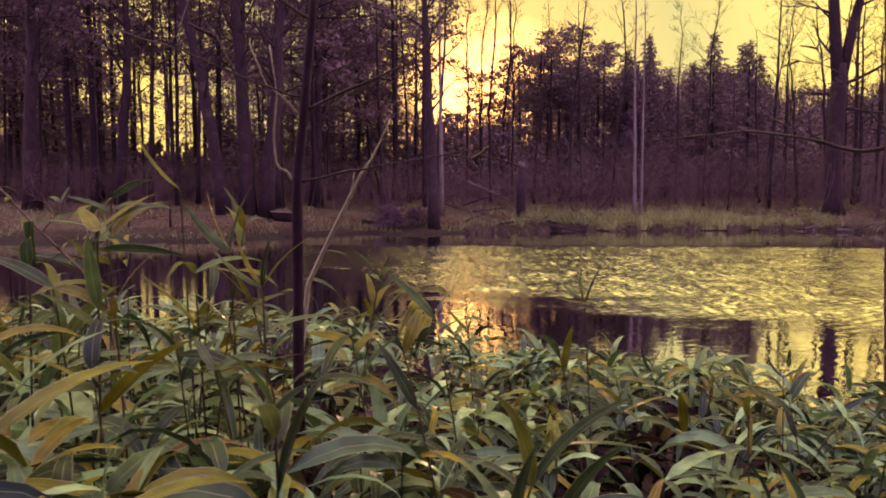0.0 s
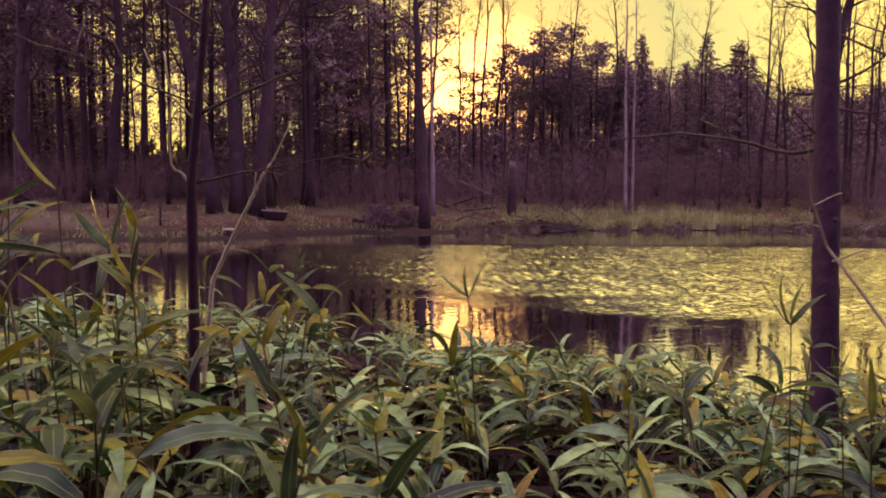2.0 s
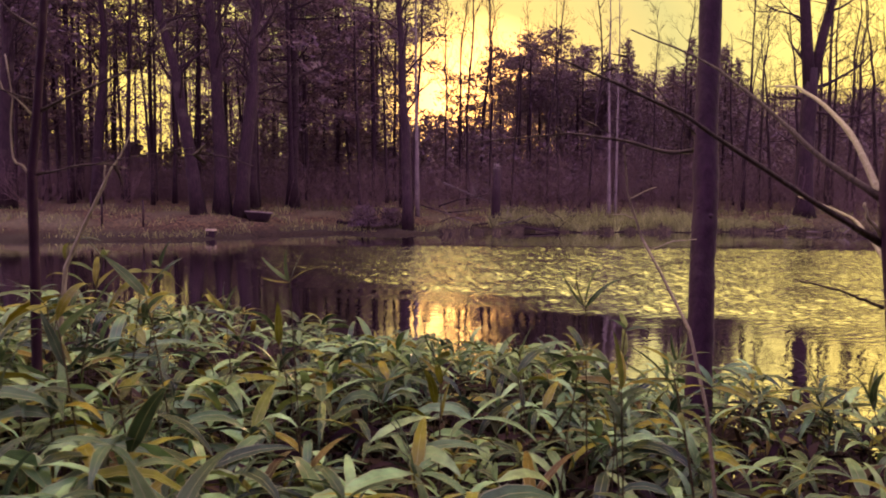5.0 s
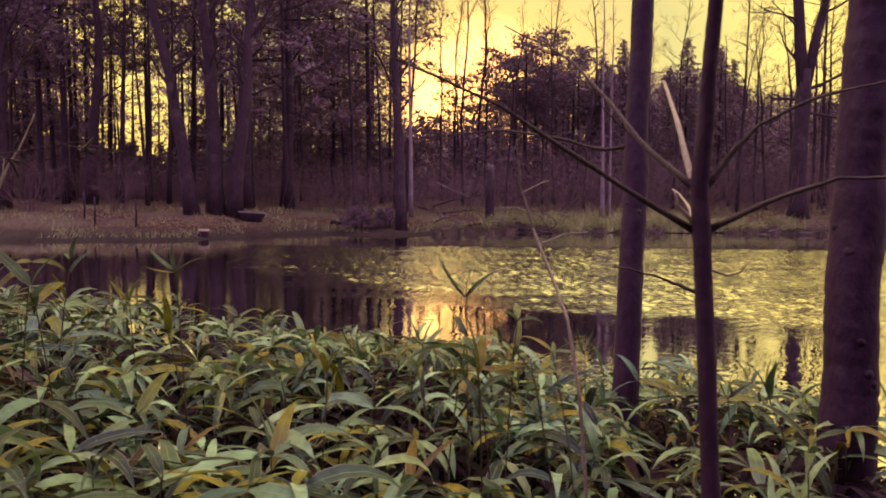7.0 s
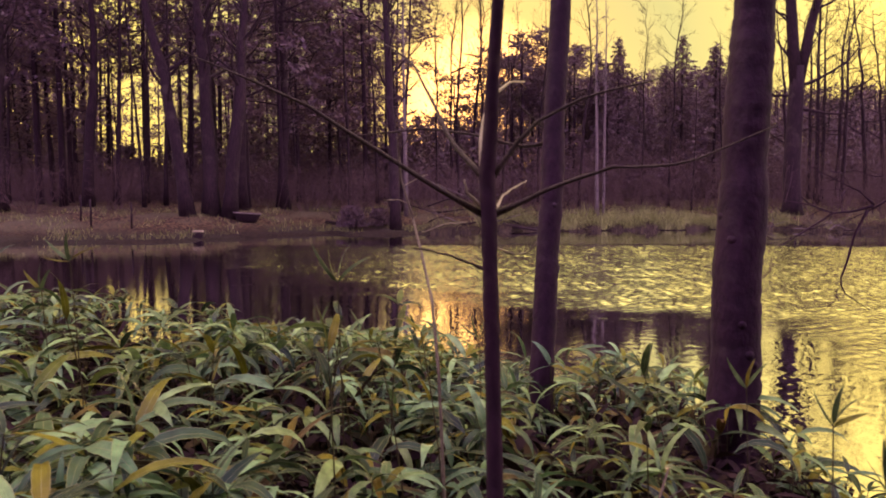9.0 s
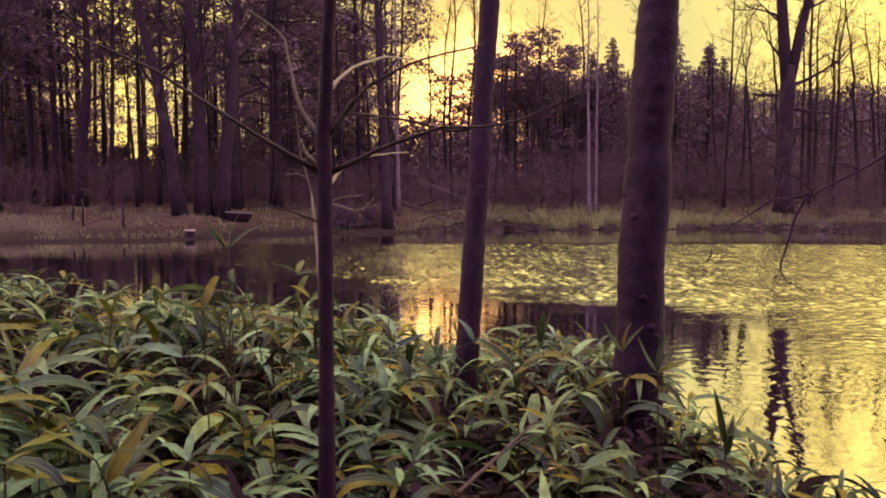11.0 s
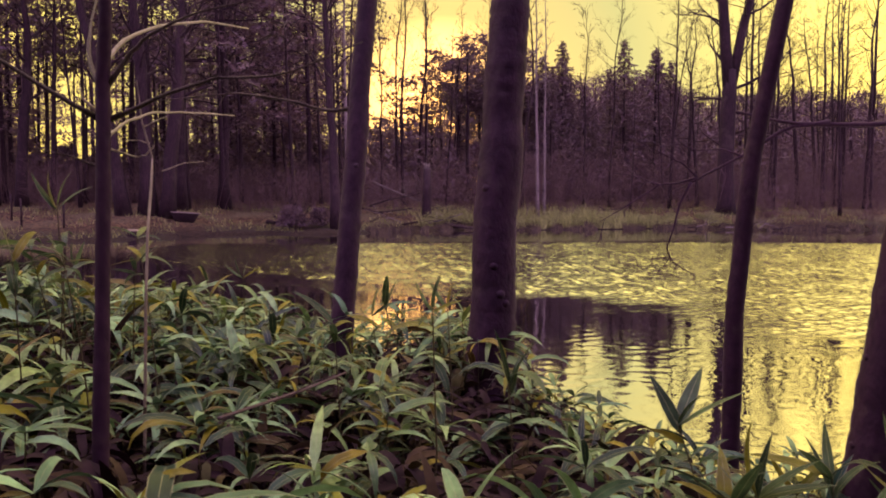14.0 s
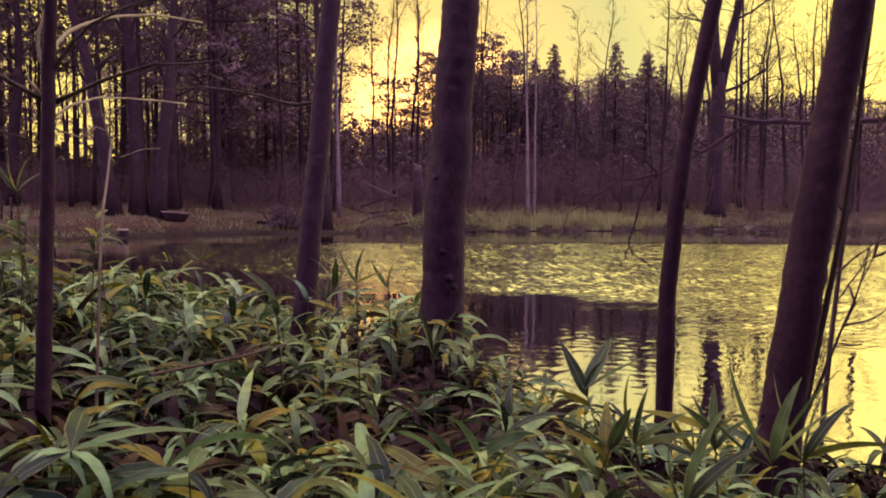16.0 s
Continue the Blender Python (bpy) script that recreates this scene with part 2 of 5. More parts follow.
# ---- mesh building ----
class Geo:
    """Collects tubes, slivers and blades into one mesh."""

    def __init__(self):
        self.v, self.f = [], []

    def tube(self, pts, radii, sides=6, cap=True):
        pts = [Vector(p) for p in pts]
        start = len(self.v)
        side = Vector((1, 0.13, 0.07))
        for i, p in enumerate(pts):
            d = (pts[min(i + 1, len(pts) - 1)] - pts[max(i - 1, 0)]).normalized()
            u = side - d * side.dot(d)
            if u.length < 1e-3:
                u = Vector((0, 1, 0)) - d * d.y
            u.normalize()
            w = d.cross(u)
            for k in range(sides):
                a = 2 * math.pi * k / sides
                self.v.append(p + (u * math.cos(a) + w * math.sin(a)) * radii[i])
        for i in range(len(pts) - 1):
            for k in range(sides):
                a, b = start + i * sides + k, start + i * sides + (k + 1) % sides
                self.f.append((a, b, b + sides, a + sides))
        if cap:
            last = start + (len(pts) - 1) * sides
            self.f.append(tuple(last + k for k in range(sides)))
            self.f.append(tuple(start + k for k in reversed(range(sides))))

    def sliver(self, p, d, w):
        i = len(self.v)
        self.v += [p - w, p + w, p + d]
        self.f.append((i, i + 1, i + 2))

    def mesh(self, name, mat, smooth=True):
        me = bpy.data.meshes.new(name)
        me.from_pydata([tuple(v) for v in self.v], [], self.f)
        me.materials.append(mat)
        if smooth:
            me.shade_smooth()
        return me


def part(name, geo, mat, parent, label=""):
    me = geo if isinstance(geo, bpy.types.Mesh) else geo.mesh(name, mat)
    ob = new(name, me)
    ob.parent = parent
    return tagged(ob, label)


def thing(name, place, label, category, group="", kind=""):
    ob = new(name)
    ob.location = place
    ob.empty_display_size = 0.2
    return tagged(ob, label, category, group, kind)


def rv(rng, s=1.0):
    return Vector((rng.uniform(-s, s), rng.uniform(-s, s), rng.uniform(-s, s)))


def smooth(a, b, x):
    t = min(1.0, max(0.0, (x - a) / (b - a)))
    return t * t * (3 - 2 * t)


# ---- the lie of the land ----
def far_edge(x):
    """The pond's far bank: y of the waterline."""
    return 28.0 + 5.2 * smooth(-9.5, -4, x) + 3.2 * smooth(0, 6, x) - 2.5 * smooth(15, 24, x) + 0.3 * math.sin(x * 1.3) + 0.15 * math.sin(x * 3.1) + 0.8 * noise.noise((x * 0.7, 0.5, 4.0)) + 0.5 * noise.noise((x * 1.9, 0.5, 8.0))


def near_edge(x):
    """The pond's near bank: y of the waterline."""
    return 4.7 - 2.5 * smooth(2.3, 3.7, x) - 0.9 * smooth(4, 7, x) + 0.12 * math.sin(x * 2.3) - 0.6 * smooth(-3, -9, x)


def ground_z(x, y):
    n = noise.noise((x * 0.25, y * 0.25, 0.3)) * 0.16 + noise.noise((x * 1.1, y * 1.1, 2.0)) * 0.05
    e, f = near_edge(x), far_edge(x)
    mid = 0.5 * (e + f)
    if x < -26:
        f -= (-26 - x) * 2.2
    if x > 34:
        f -= (x - 34) * 2.2
    if y < mid and not (f < e + 1):
        d = e - y
        if d < 0:
            return max(-0.9, d * 0.5)
        return 0.25 * smooth(0, 0.5, d) + (0.33 + 0.12 * smooth(1.0, -0.5, x)) * smooth(0.3, 4.2, d) + n * 0.5 * smooth(0, 1, d)
    d = y - f
    if d < 0:
        return max(-0.9, d * 0.5)
    return 0.1 * smooth(0, 0.5, d) + 0.72 * smooth(0.1, 6.5, d) + 0.55 * smooth(5, 14, d) + 0.5 * smooth(12, 60, d) + n * smooth(0, 3, d)


def axis(stops):
    out = []
    for a, b, s in stops:
        out += list(np.arange(a, b, s))
    return out + [stops[-1][1]]


def build_ground():
    xs = axis([(-900, -100, 80), (-100, -30, 7), (-30, -6, 0.8), (-6, 9, 0.4), (9, 34, 0.8), (34, 100, 7), (100, 900, 80)])
    ys = axis([(-500, -40, 60), (-40, -4, 4), (-4, 7, 0.35), (7, 25, 1.5), (25, 48, 0.45), (48, 110, 3), (110, 1500, 100)])
    v = [(x, y, ground_z(x, y)) for y in ys for x in xs]
    w = len(xs)
    f = [(j * w + i, j * w + i + 1, (j + 1) * w + i + 1, (j + 1) * w + i) for j in range(len(ys) - 1) for i in range(w - 1)]
    me = bpy.data.meshes.new("ground")
    me.from_pydata(v, [], f)
    me.materials.append(ground_material())
    me.shade_smooth()
    tagged(new("ground", me), "brown leaf-covered woodland soil round the pond", "ground", kind="structure")


def build_water():
    """The pond's surface: a wind-ruffled middle, glassy along the western bank."""
    xs = np.array(axis([(-90, -9, 4), (-9, 20.5, 0.05), (20.5, 90, 4)]))
    ys = np.array(axis([(0.5, 2, 0.5), (2, 30, 0.05), (30, 38, 0.25), (38, 44, 1)]))
    x, y = np.meshgrid(xs, ys)
    patch = np.array([noise.noise((a * 0.16, b * 0.35, 3.0)) for b in ys for a in xs]).reshape(x.shape)
    fine = np.array([noise.noise((a * 0.7, b * 1.3, 7.0)) for b in ys for a in xs]).reshape(x.shape)
    def step(a, b, v):
        k = np.clip((v - a) / (b - a), 0, 1)
        return k * k * (3 - 2 * k)
    # the breeze reaches in from the far side along a slanting line
    front = y - (14.2 - 0.8 * np.clip(x, -4, 9)) + 2.0 * patch + 1.7 * fine
    west = x + 0.19 * (y - 28) + 0.5 * patch + 0.2 * fine
    ruffled = step(-1.6, 2.2, front) * step(-6.1, -4.8, west) * (1 - step(25.6, 27.3, y + 0.2 * np.clip(x - 10, 0, 10) + 0.5 * patch + 0.3 * fine))
    calm = (0.05 + 0.07 * step(-0.2, 0.5, patch)) * step(-8.8, -7, x)
    ruffled = np.clip(ruffled * (0.9 + 0.35 * fine), 0.0, 1.1) * step(20.5, 19.8, x)
    height = np.maximum(ruffled, calm)
    r = np.random.default_rng(4)
    z = np.zeros_like(x)
    for i in range(36):
        wave = r.uniform(0.14, 0.27)
        turn = r.uniform(-1.5, 1.5)
        k = 2 * math.pi / wave
        slope = 0.18 * math.sqrt(2 / 36)
        z += slope / k * np.sin(k * (x * math.sin(turn) + y * math.cos(turn)) + r.uniform(0, 6.28))
    z *= height
    wind = np.clip(ruffled, 0, 1).ravel()
    w, h = len(xs), len(ys)
    i, j = np.meshgrid(np.arange(w - 1), np.arange(h - 1))
    a = (j * w + i).ravel()
    me = bpy.data.meshes.new("water")
    me.from_pydata(np.stack([x.ravel(), y.ravel(), z.ravel()], 1).tolist(), [], np.stack([a, a + 1, a + w + 1, a + w], 1).tolist())
    me.attributes.new("wind", "FLOAT", "POINT").data.foreach_set("value", wind.astype(np.float32))
    me.materials.append(water_material())
    me.shade_smooth()
    tagged(new("water", me), "rippled pond water mirroring the yellow sunset sky", "water", kind="structure")


build_ground()
build_water()


# ---- trees ----
def limb(geo, p, d, length, r, rng, level, sides=5, gnarl=0.16, lift=0.12, ends=None, fork=(3, 5), thin=0.5):
    """One branch with its side branches."""
    pts, rad, n = [p.copy()], [r], 5 if level > 1 else 3
    sides = sides if level > 1 else 3
    d = d.normalized()
    for i in range(n):
        d = (d + rv(rng, gnarl) + Vector((0, 0, lift))).normalized()
        p = p + d * length / n
        pts.append(p.copy())
        rad.append(r * (1 - 0.9 * (i + 1) / n) + 0.002)
    geo.tube(pts, rad, sides, False)
    if ends is not None:
        ends.append((pts[-1], d.copy(), level))
    if level > 0:
        for _ in range(rng.randint(*fork)):
            k = rng.uniform(0.3, 1.0)
            i = min(n - 1, int(k * n))
            q = pts[i].lerp(pts[i + 1], k * n - i)
            axis_d = (pts[i + 1] - pts[i]).normalized()
            out = rv(rng)
            out = (out - axis_d * out.dot(axis_d)).normalized()
            limb(geo, q, axis_d * 0.75 + out * 0.8, length * rng.uniform(0.35, 0.65), max(0.006, r * thin * (1 - 0.5 * k)), rng, level - 1, max(3, sides - 1), gnarl, lift, ends, fork, thin)


def trunk_path(rng, height, lean=(0, 0), wob=0.03, n=10):
    pts, off = [], Vector((0, 0, 0))
    for i in range(n + 1):
        k = i / n
        if i:
            off = off + Vector((rng.uniform(-wob, wob), rng.uniform(-wob, wob), 0)) * height / n
        pts.append(Vector((lean[0] * k * height, lean[1] * k * height, k * height)) + off * k)
    return pts


def along(pts, k):
    i = min(len(pts) - 2, int(k * (len(pts) - 1)))
    return pts[i].lerp(pts[i + 1], k * (len(pts) - 1) - i)


def trunk_radii(n, r, top=0.25, flare=1.35):
    return [r * (1 - (1 - top) * (i / n) ** 1.1) * (flare if i == 0 else 1.0) for i in range(n + 1)]


def crown_mesh(b, c):
    """Boughs and needles of one crown."""
    n = len(b.f)
    off = len(b.v)
    b.v += c.v
    b.f += [tuple(i + off for i in f) for f in c.f]
    me = b.mesh("crown", BARK_DARK, False)
    me.materials.append(NEEDLES)
    me.polygons.foreach_set("material_index", np.array([0] * n + [1] * (len(b.f) - n), dtype=np.int32))
    return me


def pine(rng, height, r, low, lean=(0, 0), sprays=70, spread=2.2):
    """Trunk and crown of one pine, as two meshes."""
    pts = trunk_path(rng, height, lean, 0.035, 12)
    pts[0].z = -0.3
    t, b, c = Geo(), Geo(), Geo()
    t.tube(pts, trunk_radii(12, r, 0.2), 9)
    for _ in range(16):
        k = rng.uniform(0.1, low + 0.1)
        a = rng.uniform(0, 6.283)
        limb(b, along(pts, k), Vector((math.cos(a), math.sin(a), rng.uniform(-0.3, 0.35))), rng.uniform(0.6, 2.0), 0.024, rng, 1, 4, 0.3, 0.02, None, (1, 3))
    for i in range(sprays):
        k = low + (1 - low) * (i + rng.random()) / sprays
        p = along(pts, min(0.995, k))
        a = rng.uniform(0, 6.283)
        reach = spread * (0.35 + 0.65 * math.sin(math.pi * min(1, (k - low) / (1 - low) * 0.85 + 0.15))) * rng.uniform(0.45, 1.1)
        d = Vector((math.cos(a), math.sin(a), rng.uniform(-0.25, 0.4)))
        ends = []
        limb(b, p, d, reach, 0.012 + 0.016 * reach, rng, 1, 4, 0.22, 0.05, ends, (1, 3))
        for q, dd, lv in ends:
            size = rng.uniform(0.26, 0.62)
            for _ in range(30):
                o = Vector((rng.gauss(0, size), rng.gauss(0, size), rng.gauss(0.05, size * 0.3)))
                s = Vector((rng.uniform(-1, 1), rng.uniform(-1, 1), rng.uniform(-0.3, 0.8))).normalized() * rng.uniform(0.16, 0.38)
                w = s.cross(rv(rng)).normalized() * rng.uniform(0.045, 0.1)
                c.sliver(q + o, s, w)
    return t.mesh("trunk", BARK_DARK), crown_mesh(b, c)


def spruce(rng, height, r):
    pts = trunk_path(rng, height, (0, 0), 0.01, 8)
    pts[0].z = -0.3
    t, b, c = Geo(), Geo(), Geo()
    t.tube(pts, trunk_radii(8, r, 0.08), 7)
    n = int(height * 12)
    for i in range(n):
        k = 0.12 + 0.87 * i / n
        p = along(pts, k)
        a = i * 2.4 + rng.uniform(-0.4, 0.4)
        reach = (1 - k) * height * 0.31 * rng.uniform(0.6, 1.2) + 0.15
        d = Vector((math.cos(a), math.sin(a), -0.12))
        e = p + d * reach + Vector((0, 0, 0.12 * reach))
        b.tube([p, p + d * reach * 0.5, e], [0.02, 0.014, 0.005], 3, False)
        for j in range(int(9 + 20 * reach)):
            q = p.lerp(e, rng.uniform(0.15, 1.0)) + rv(rng, 0.1)
            s = (d * 0.6 + rv(rng, 0.8) + Vector((0, 0, -0.35))).normalized() * rng.uniform(0.14, 0.34)
            c.sliver(q, s, s.cross(rv(rng)).normalized() * rng.uniform(0.035, 0.07))
    return t.mesh("trunk", BARK_DARK), crown_mesh(b, c)


def bare(rng, height, r, low=0.35, boughs=16, lean=(0, 0), reach=3.0, mat=None, levels=2, up=0.9, wob=0.05, fork=(2, 4), gnarl=0.2):
    """Trunk and leafless boughs of one broadleaved tree, as two meshes."""
    pts = trunk_path(rng, height, lean, wob, 12)
    pts[0].z = -0.3
    t, made = Geo(), []
    t.tube(pts, [q * rng.uniform(0.9, 1.12) for q in trunk_radii(12, r, 0.16)], 9)
    for i in range(boughs):
        b = Geo()
        k = low + (0.99 - low) * (i + rng.random()) / boughs
        a = rng.uniform(0, 6.283)
        d = Vector((math.cos(a), math.sin(a), up * rng.uniform(0.5, 1.4)))
        limb(b, along(pts, k), d, reach * (1.1 - 0.7 * k) * rng.uniform(0.5, 1.1), r * 0.34 * (1.1 - 0.7 * k), rng, levels, 5, gnarl, 0.1, None, fork)
        made.append(b.mesh("bough", mat or BARK_GREY))
    return [t.mesh("trunk", mat or BARK_GREY)] + made


def plant_tree(meshes, x, y, label, category, group="", turn=0.0, scale=1.0):
    z = ground_z(x, y)
    th = thing(category.replace(" ", "_"), (x, y, z - 0.05), label, category, group)
    th.rotation_euler = (0, 0, turn)
    th.scale = (scale, scale, scale)
    for me in meshes:
        part(me.name.split(".")[0], me, None, th)
    return th


rng = random.Random(11)
PINES = [pine(random.Random(20 + i), 17 + i % 3 * 1.5, 0.13 + 0.03 * (i % 3), 0.2 + 0.1 * (i % 4), (0.02 * (i % 3 - 1), 0), 42, 3.2) for i in range(6)]
CROWNED = [pine(random.Random(40 + i), 11.5 + i, 0.17, 0.55, (0.02 * (i - 1), 0), 20, 2.5) for i in range(3)]
SPRUCES = [spruce(random.Random(60 + i), 10.2 + i * 0.8, 0.16) for i in range(3)]
BARES = [bare(random.Random(80 + i), 13 + i, 0.09 + 0.018 * i, 0.3, 15, (0.03 * (i % 3 - 1), 0.01), 2.6) for i in range(4)]
POLES = [bare(random.Random(90 + i), 11 + i, 0.07 + 0.012 * i, 0.35, 9, (0.05 * (i % 3 - 1), 0), 1.3, None, 1, 1.2, 0.08) for i in range(5)]

TWIGGY = [bare(random.Random(130 + i), 12.5 + i, 0.07 + 0.01 * i, 0.38, 18, (0.02 * (i - 1), 0), 2.6, None, 2, 1.3, 0.22, (3, 5)) for i in range(4)]
CROOKED = [bare(random.Random(140 + i), 12 + i, 0.13, 0.32, 16, (0.03 * (i - 1), 0.02), 4.0, None, 3, 0.5, 0.2, (2, 4), 0.42) for i in range(3)]

HIGH = [pine(random.Random(150 + i), 16.5 + i, 0.16, 0.5, (0.02 * i, 0), 30, 2.9) for i in range(2)]

# the large trees along the far bank
for x, y, h, r, lean, low, label in (
    (-9.7, 34.2, 15, 0.33, (-0.16, 0.0), 0.3, "old leafless tree with leaning trunk on the far bank"),
    (-8.8, 34.6, 16, 0.36, (-0.01, 0.0), 0.35, "thick leafless tree in a group on the far bank"),
    (-8.0, 34.6, 16, 0.34, (0.1, 0.0), 0.35, "thick leafless tree leaning out over the far bank"),
    (-8.2, 38.0, 17, 0.26, (0.01, 0.0), 0.3, "tall dark leafless tree behind the tub"),
    (-6.6, 40.0, 17, 0.3, (-0.015, 0.0), 0.3, "tall grey leafless tree on the leafy slope"),
    (-0.4, 34.6, 17, 0.24, (0.0, 0.0), 0.3, "dark leafless tree at the water's edge"),
    (-19.2, 36.0, 17, 0.36, (-0.01, 0.0), 0.3, "thick dark tree on the far bank"),
    (-15.9, 38.0, 17, 0.28, (0.02, 0.0), 0.3, "tall dark tree among the far pines"),
):
    plant_tree(bare(rng, h, r, low, 18, lean, 3.6, None, 3, 0.8, 0.26), x, y, label, "tree")
plant_tree(bare(rng, 17, 0.1, 0.45, 12, (-0.012, 0.0), 1.8, BARK_BIRCH), -0.05, 38.0, "white-barked birch with dark patches on the far bank", "birch")
plant_tree(bare(rng, 12.5, 0.1, 0.5, 10, (-0.015, 0.0), 1.6, BARK_BIRCH), 9.75, 39.0, "slim pale birch behind the reeds", "birch")
plant_tree(bare(rng, 12.0, 0.08, 0.5, 9, (0.01, 0.0), 1.4, BARK_BIRCH), 10.1, 39.2, "slim pale birch behind the reeds", "birch")

# rows of the wood, thinning out to the east
wood = random.Random(5)
spots = []
def free(x, y, d):
    if any((x - a) ** 2 + (y - b) ** 2 < d * d for a, b in spots):
        return False
    spots.append((x, y))
    return True

made = 0
while made < 84:
    y = wood.uniform(38, 68)
    x = wood.uniform(-0.75, 0.0) * y
    if not free(x, y, 1.3) or (-0.395 < x / y < -0.295 and y > 44):
        continue
    made += 1
    if wood.random() < (0.4 if -0.38 < x / y < -0.24 else 0.3 if -0.1 < x / y else 0.58):
        plant_tree(wood.choice(PINES), x, y, "tall dark pine with bare lower trunk", "pine", "pines of the far wood", wood.uniform(0, 6.28), wood.uniform(0.85, 1.15))
    else:
        plant_tree(wood.choice(BARES + POLES), x, y, "slim leafless tree in the far wood", "tree", "leafless trees of the far wood", wood.uniform(0, 6.28), wood.uniform(0.9, 1.25))
for _ in range(17):
    y = wood.uniform(52, 72)
    x = wood.uniform(0.115, 0.235) * y
    if free(x, y, 1.6):
        plant_tree(wood.choice(CROWNED), x, y, "pine with rounded crown against the sunset", "pine", "pines east of the sun", wood.uniform(0, 6.28), wood.uniform(0.7, 0.92))
for _ in range(44):
    y = wood.uniform(50, 70)
    x = wood.uniform(0.23, 0.41) * y
    if free(x, y, 1.5):
        plant_tree(wood.choice(SPRUCES), x, y, "dark pointed spruce behind the reeds", "spruce", "spruces of the far wood", wood.uniform(0, 6.28), wood.uniform(0.6, 1.05))
for _ in range(24):
    y = wood.uniform(40, 62)
    x = wood.uniform(0.04, 0.85) * y
    if free(x, y, 1.6):
        plant_tree(wood.choice(POLES + BARES[:1]), x, y, "thin bare tree rising above the thicket", "tree", "thin bare trees of the thicket", wood.uniform(0, 6.28), wood.uniform(0.7, 1.05))

for i, (k, y, sc) in enumerate(((0.05, 62, 0.85), (0.085, 64, 0.8), (0.1, 60, 0.85), (0.125, 62, 0.95), (0.15, 60, 0.95), (0.175, 63, 1.0), (0.2, 60, 0.95))):
    plant_tree(CROWNED[i % 3], k * y, y, "pine with rounded crown against the sunset", "pine", "pines east of the sun", 2.3 * i, sc)

for i, (k, y, sc) in enumerate(((-0.35, 50, 1.0), (-0.32, 52, 1.1), (-0.308, 62, 1.1), (-0.4, 54, 1.0), (-0.44, 48, 1.0), (-0.5, 52, 1.1), (-0.55, 49, 1.0), (-0.29, 47, 0.95), (-0.6, 50, 1.0), (-0.06, 54, 1.0), (-0.025, 57, 1.05))):
    plant_tree(HIGH[i % 2], k * y, y, "tall pine with a high dark crown", "pine", "pines of the far wood", 1.9 * i, sc)

for i, (k, y, sc) in enumerate(((0.032, 47, 1.1), (0.05, 49, 1.15), (0.062, 45, 1.05), (0.075, 52, 1.2), (0.09, 47, 1.1), (0.125, 50, 0.95), (0.165, 47, 1.0),
                               (0.22, 45, 0.95), (0.302, 46, 0.95), (0.338, 45, 1.0), (0.42, 46, 0.8))):
    plant_tree(TWIGGY[i % 4], k * y, y, "slim leafless tree with fine upright twigs", "tree", "slim leafless trees against the sky", 1.7 * i, sc)
for i, (k, y, sc) in enumerate(((-0.385, 55, 1.2), (-0.345, 47, 1.0), (-0.314, 56, 1.2), (-0.297, 50, 1.15))):
    plant_tree(POLES[i % 5], k * y, y, "slim leafless tree in the far wood", "tree", "leafless trees of the far wood", 1.3 * i, sc)
for i, (k, y, sc) in enumerate(((0.5, 42, 0.95), (0.54, 46, 1.0), (0.57, 41, 0.9), (0.6, 44, 1.05), (0.64, 41, 0.95), (0.7, 41, 1.0), (0.46, 44, 0.85), (0.52, 49, 1.0), (0.56, 44, 0.95), (0.62, 48, 1.0), (0.66, 44, 1.0), (0.44, 50, 0.9))):
    plant_tree(CROOKED[i % 3], k * y, y, "leafless tree with crooked spreading boughs", "tree", "crooked trees at the eastern end", 2.1 * i, sc)


def forked_tree():
    """The big forked tree at the pond's eastern end."""
    r = random.Random(3)
    th = thing("tree", (19.9, 39.2, ground_z(19.9, 39.2) - 0.1), "big leafless tree forking high above the far bank", "tree")
    t = Geo()
    t.tube([(0, 0, -0.2), (0.0, 0, 0.6), (-0.08, 0, 2.2), (-0.02, 0, 4), (0.05, 0, 6.2), (0.08, 0, 7.6)], [0.66, 0.46, 0.42, 0.39, 0.38, 0.34], 12)
    forks = (((0.02, 0, 6.6), (-0.22, 0, 9.0), (-0.5, 0.1, 13), (-0.7, 0.2, 18), 0.32), ((0.14, 0, 6.6), (0.6, 0, 9.2), (1.3, 0.1, 12), (1.7, 0.2, 18), 0.27))
    for a, m1, m2, e, rad in forks:
        t.tube([a, m1, m2, e], [rad, rad * 0.9, rad * 0.7, rad * 0.3], 9)
        for i in range(9):
            p = Vector(m1).lerp(Vector(m2), r.random()) if i < 5 else Vector(m2).lerp(Vector(e), r.random())
            ang = r.uniform(0, 6.28)
            b = Geo()
            limb(b, p, Vector((math.cos(ang), math.sin(ang), 0.7)), r.uniform(2, 4), 0.07, r, 3, 5, 0.36, 0.1)
            part("bough", b, BARK_GREY, th)
    for z, d, ln in ((6.5, (1, 0, 0.45), 4.6), (7.2, (1, 0.3, 0.75), 4.2), (5.4, (1, -0.1, 0.12), 3.6), (6.0, (-0.8, 0.5, 0.5), 2.4), (7.6, (-1, 0.2, 0.6), 2.5)):
        b = Geo()
        limb(b, Vector((0, 0, z)), Vector(d), ln, 0.1, r, 3, 6, 0.4, 0.06)
        part("bough", b, BARK_GREY, th)
    part("trunk", t, BARK_GREY, th)


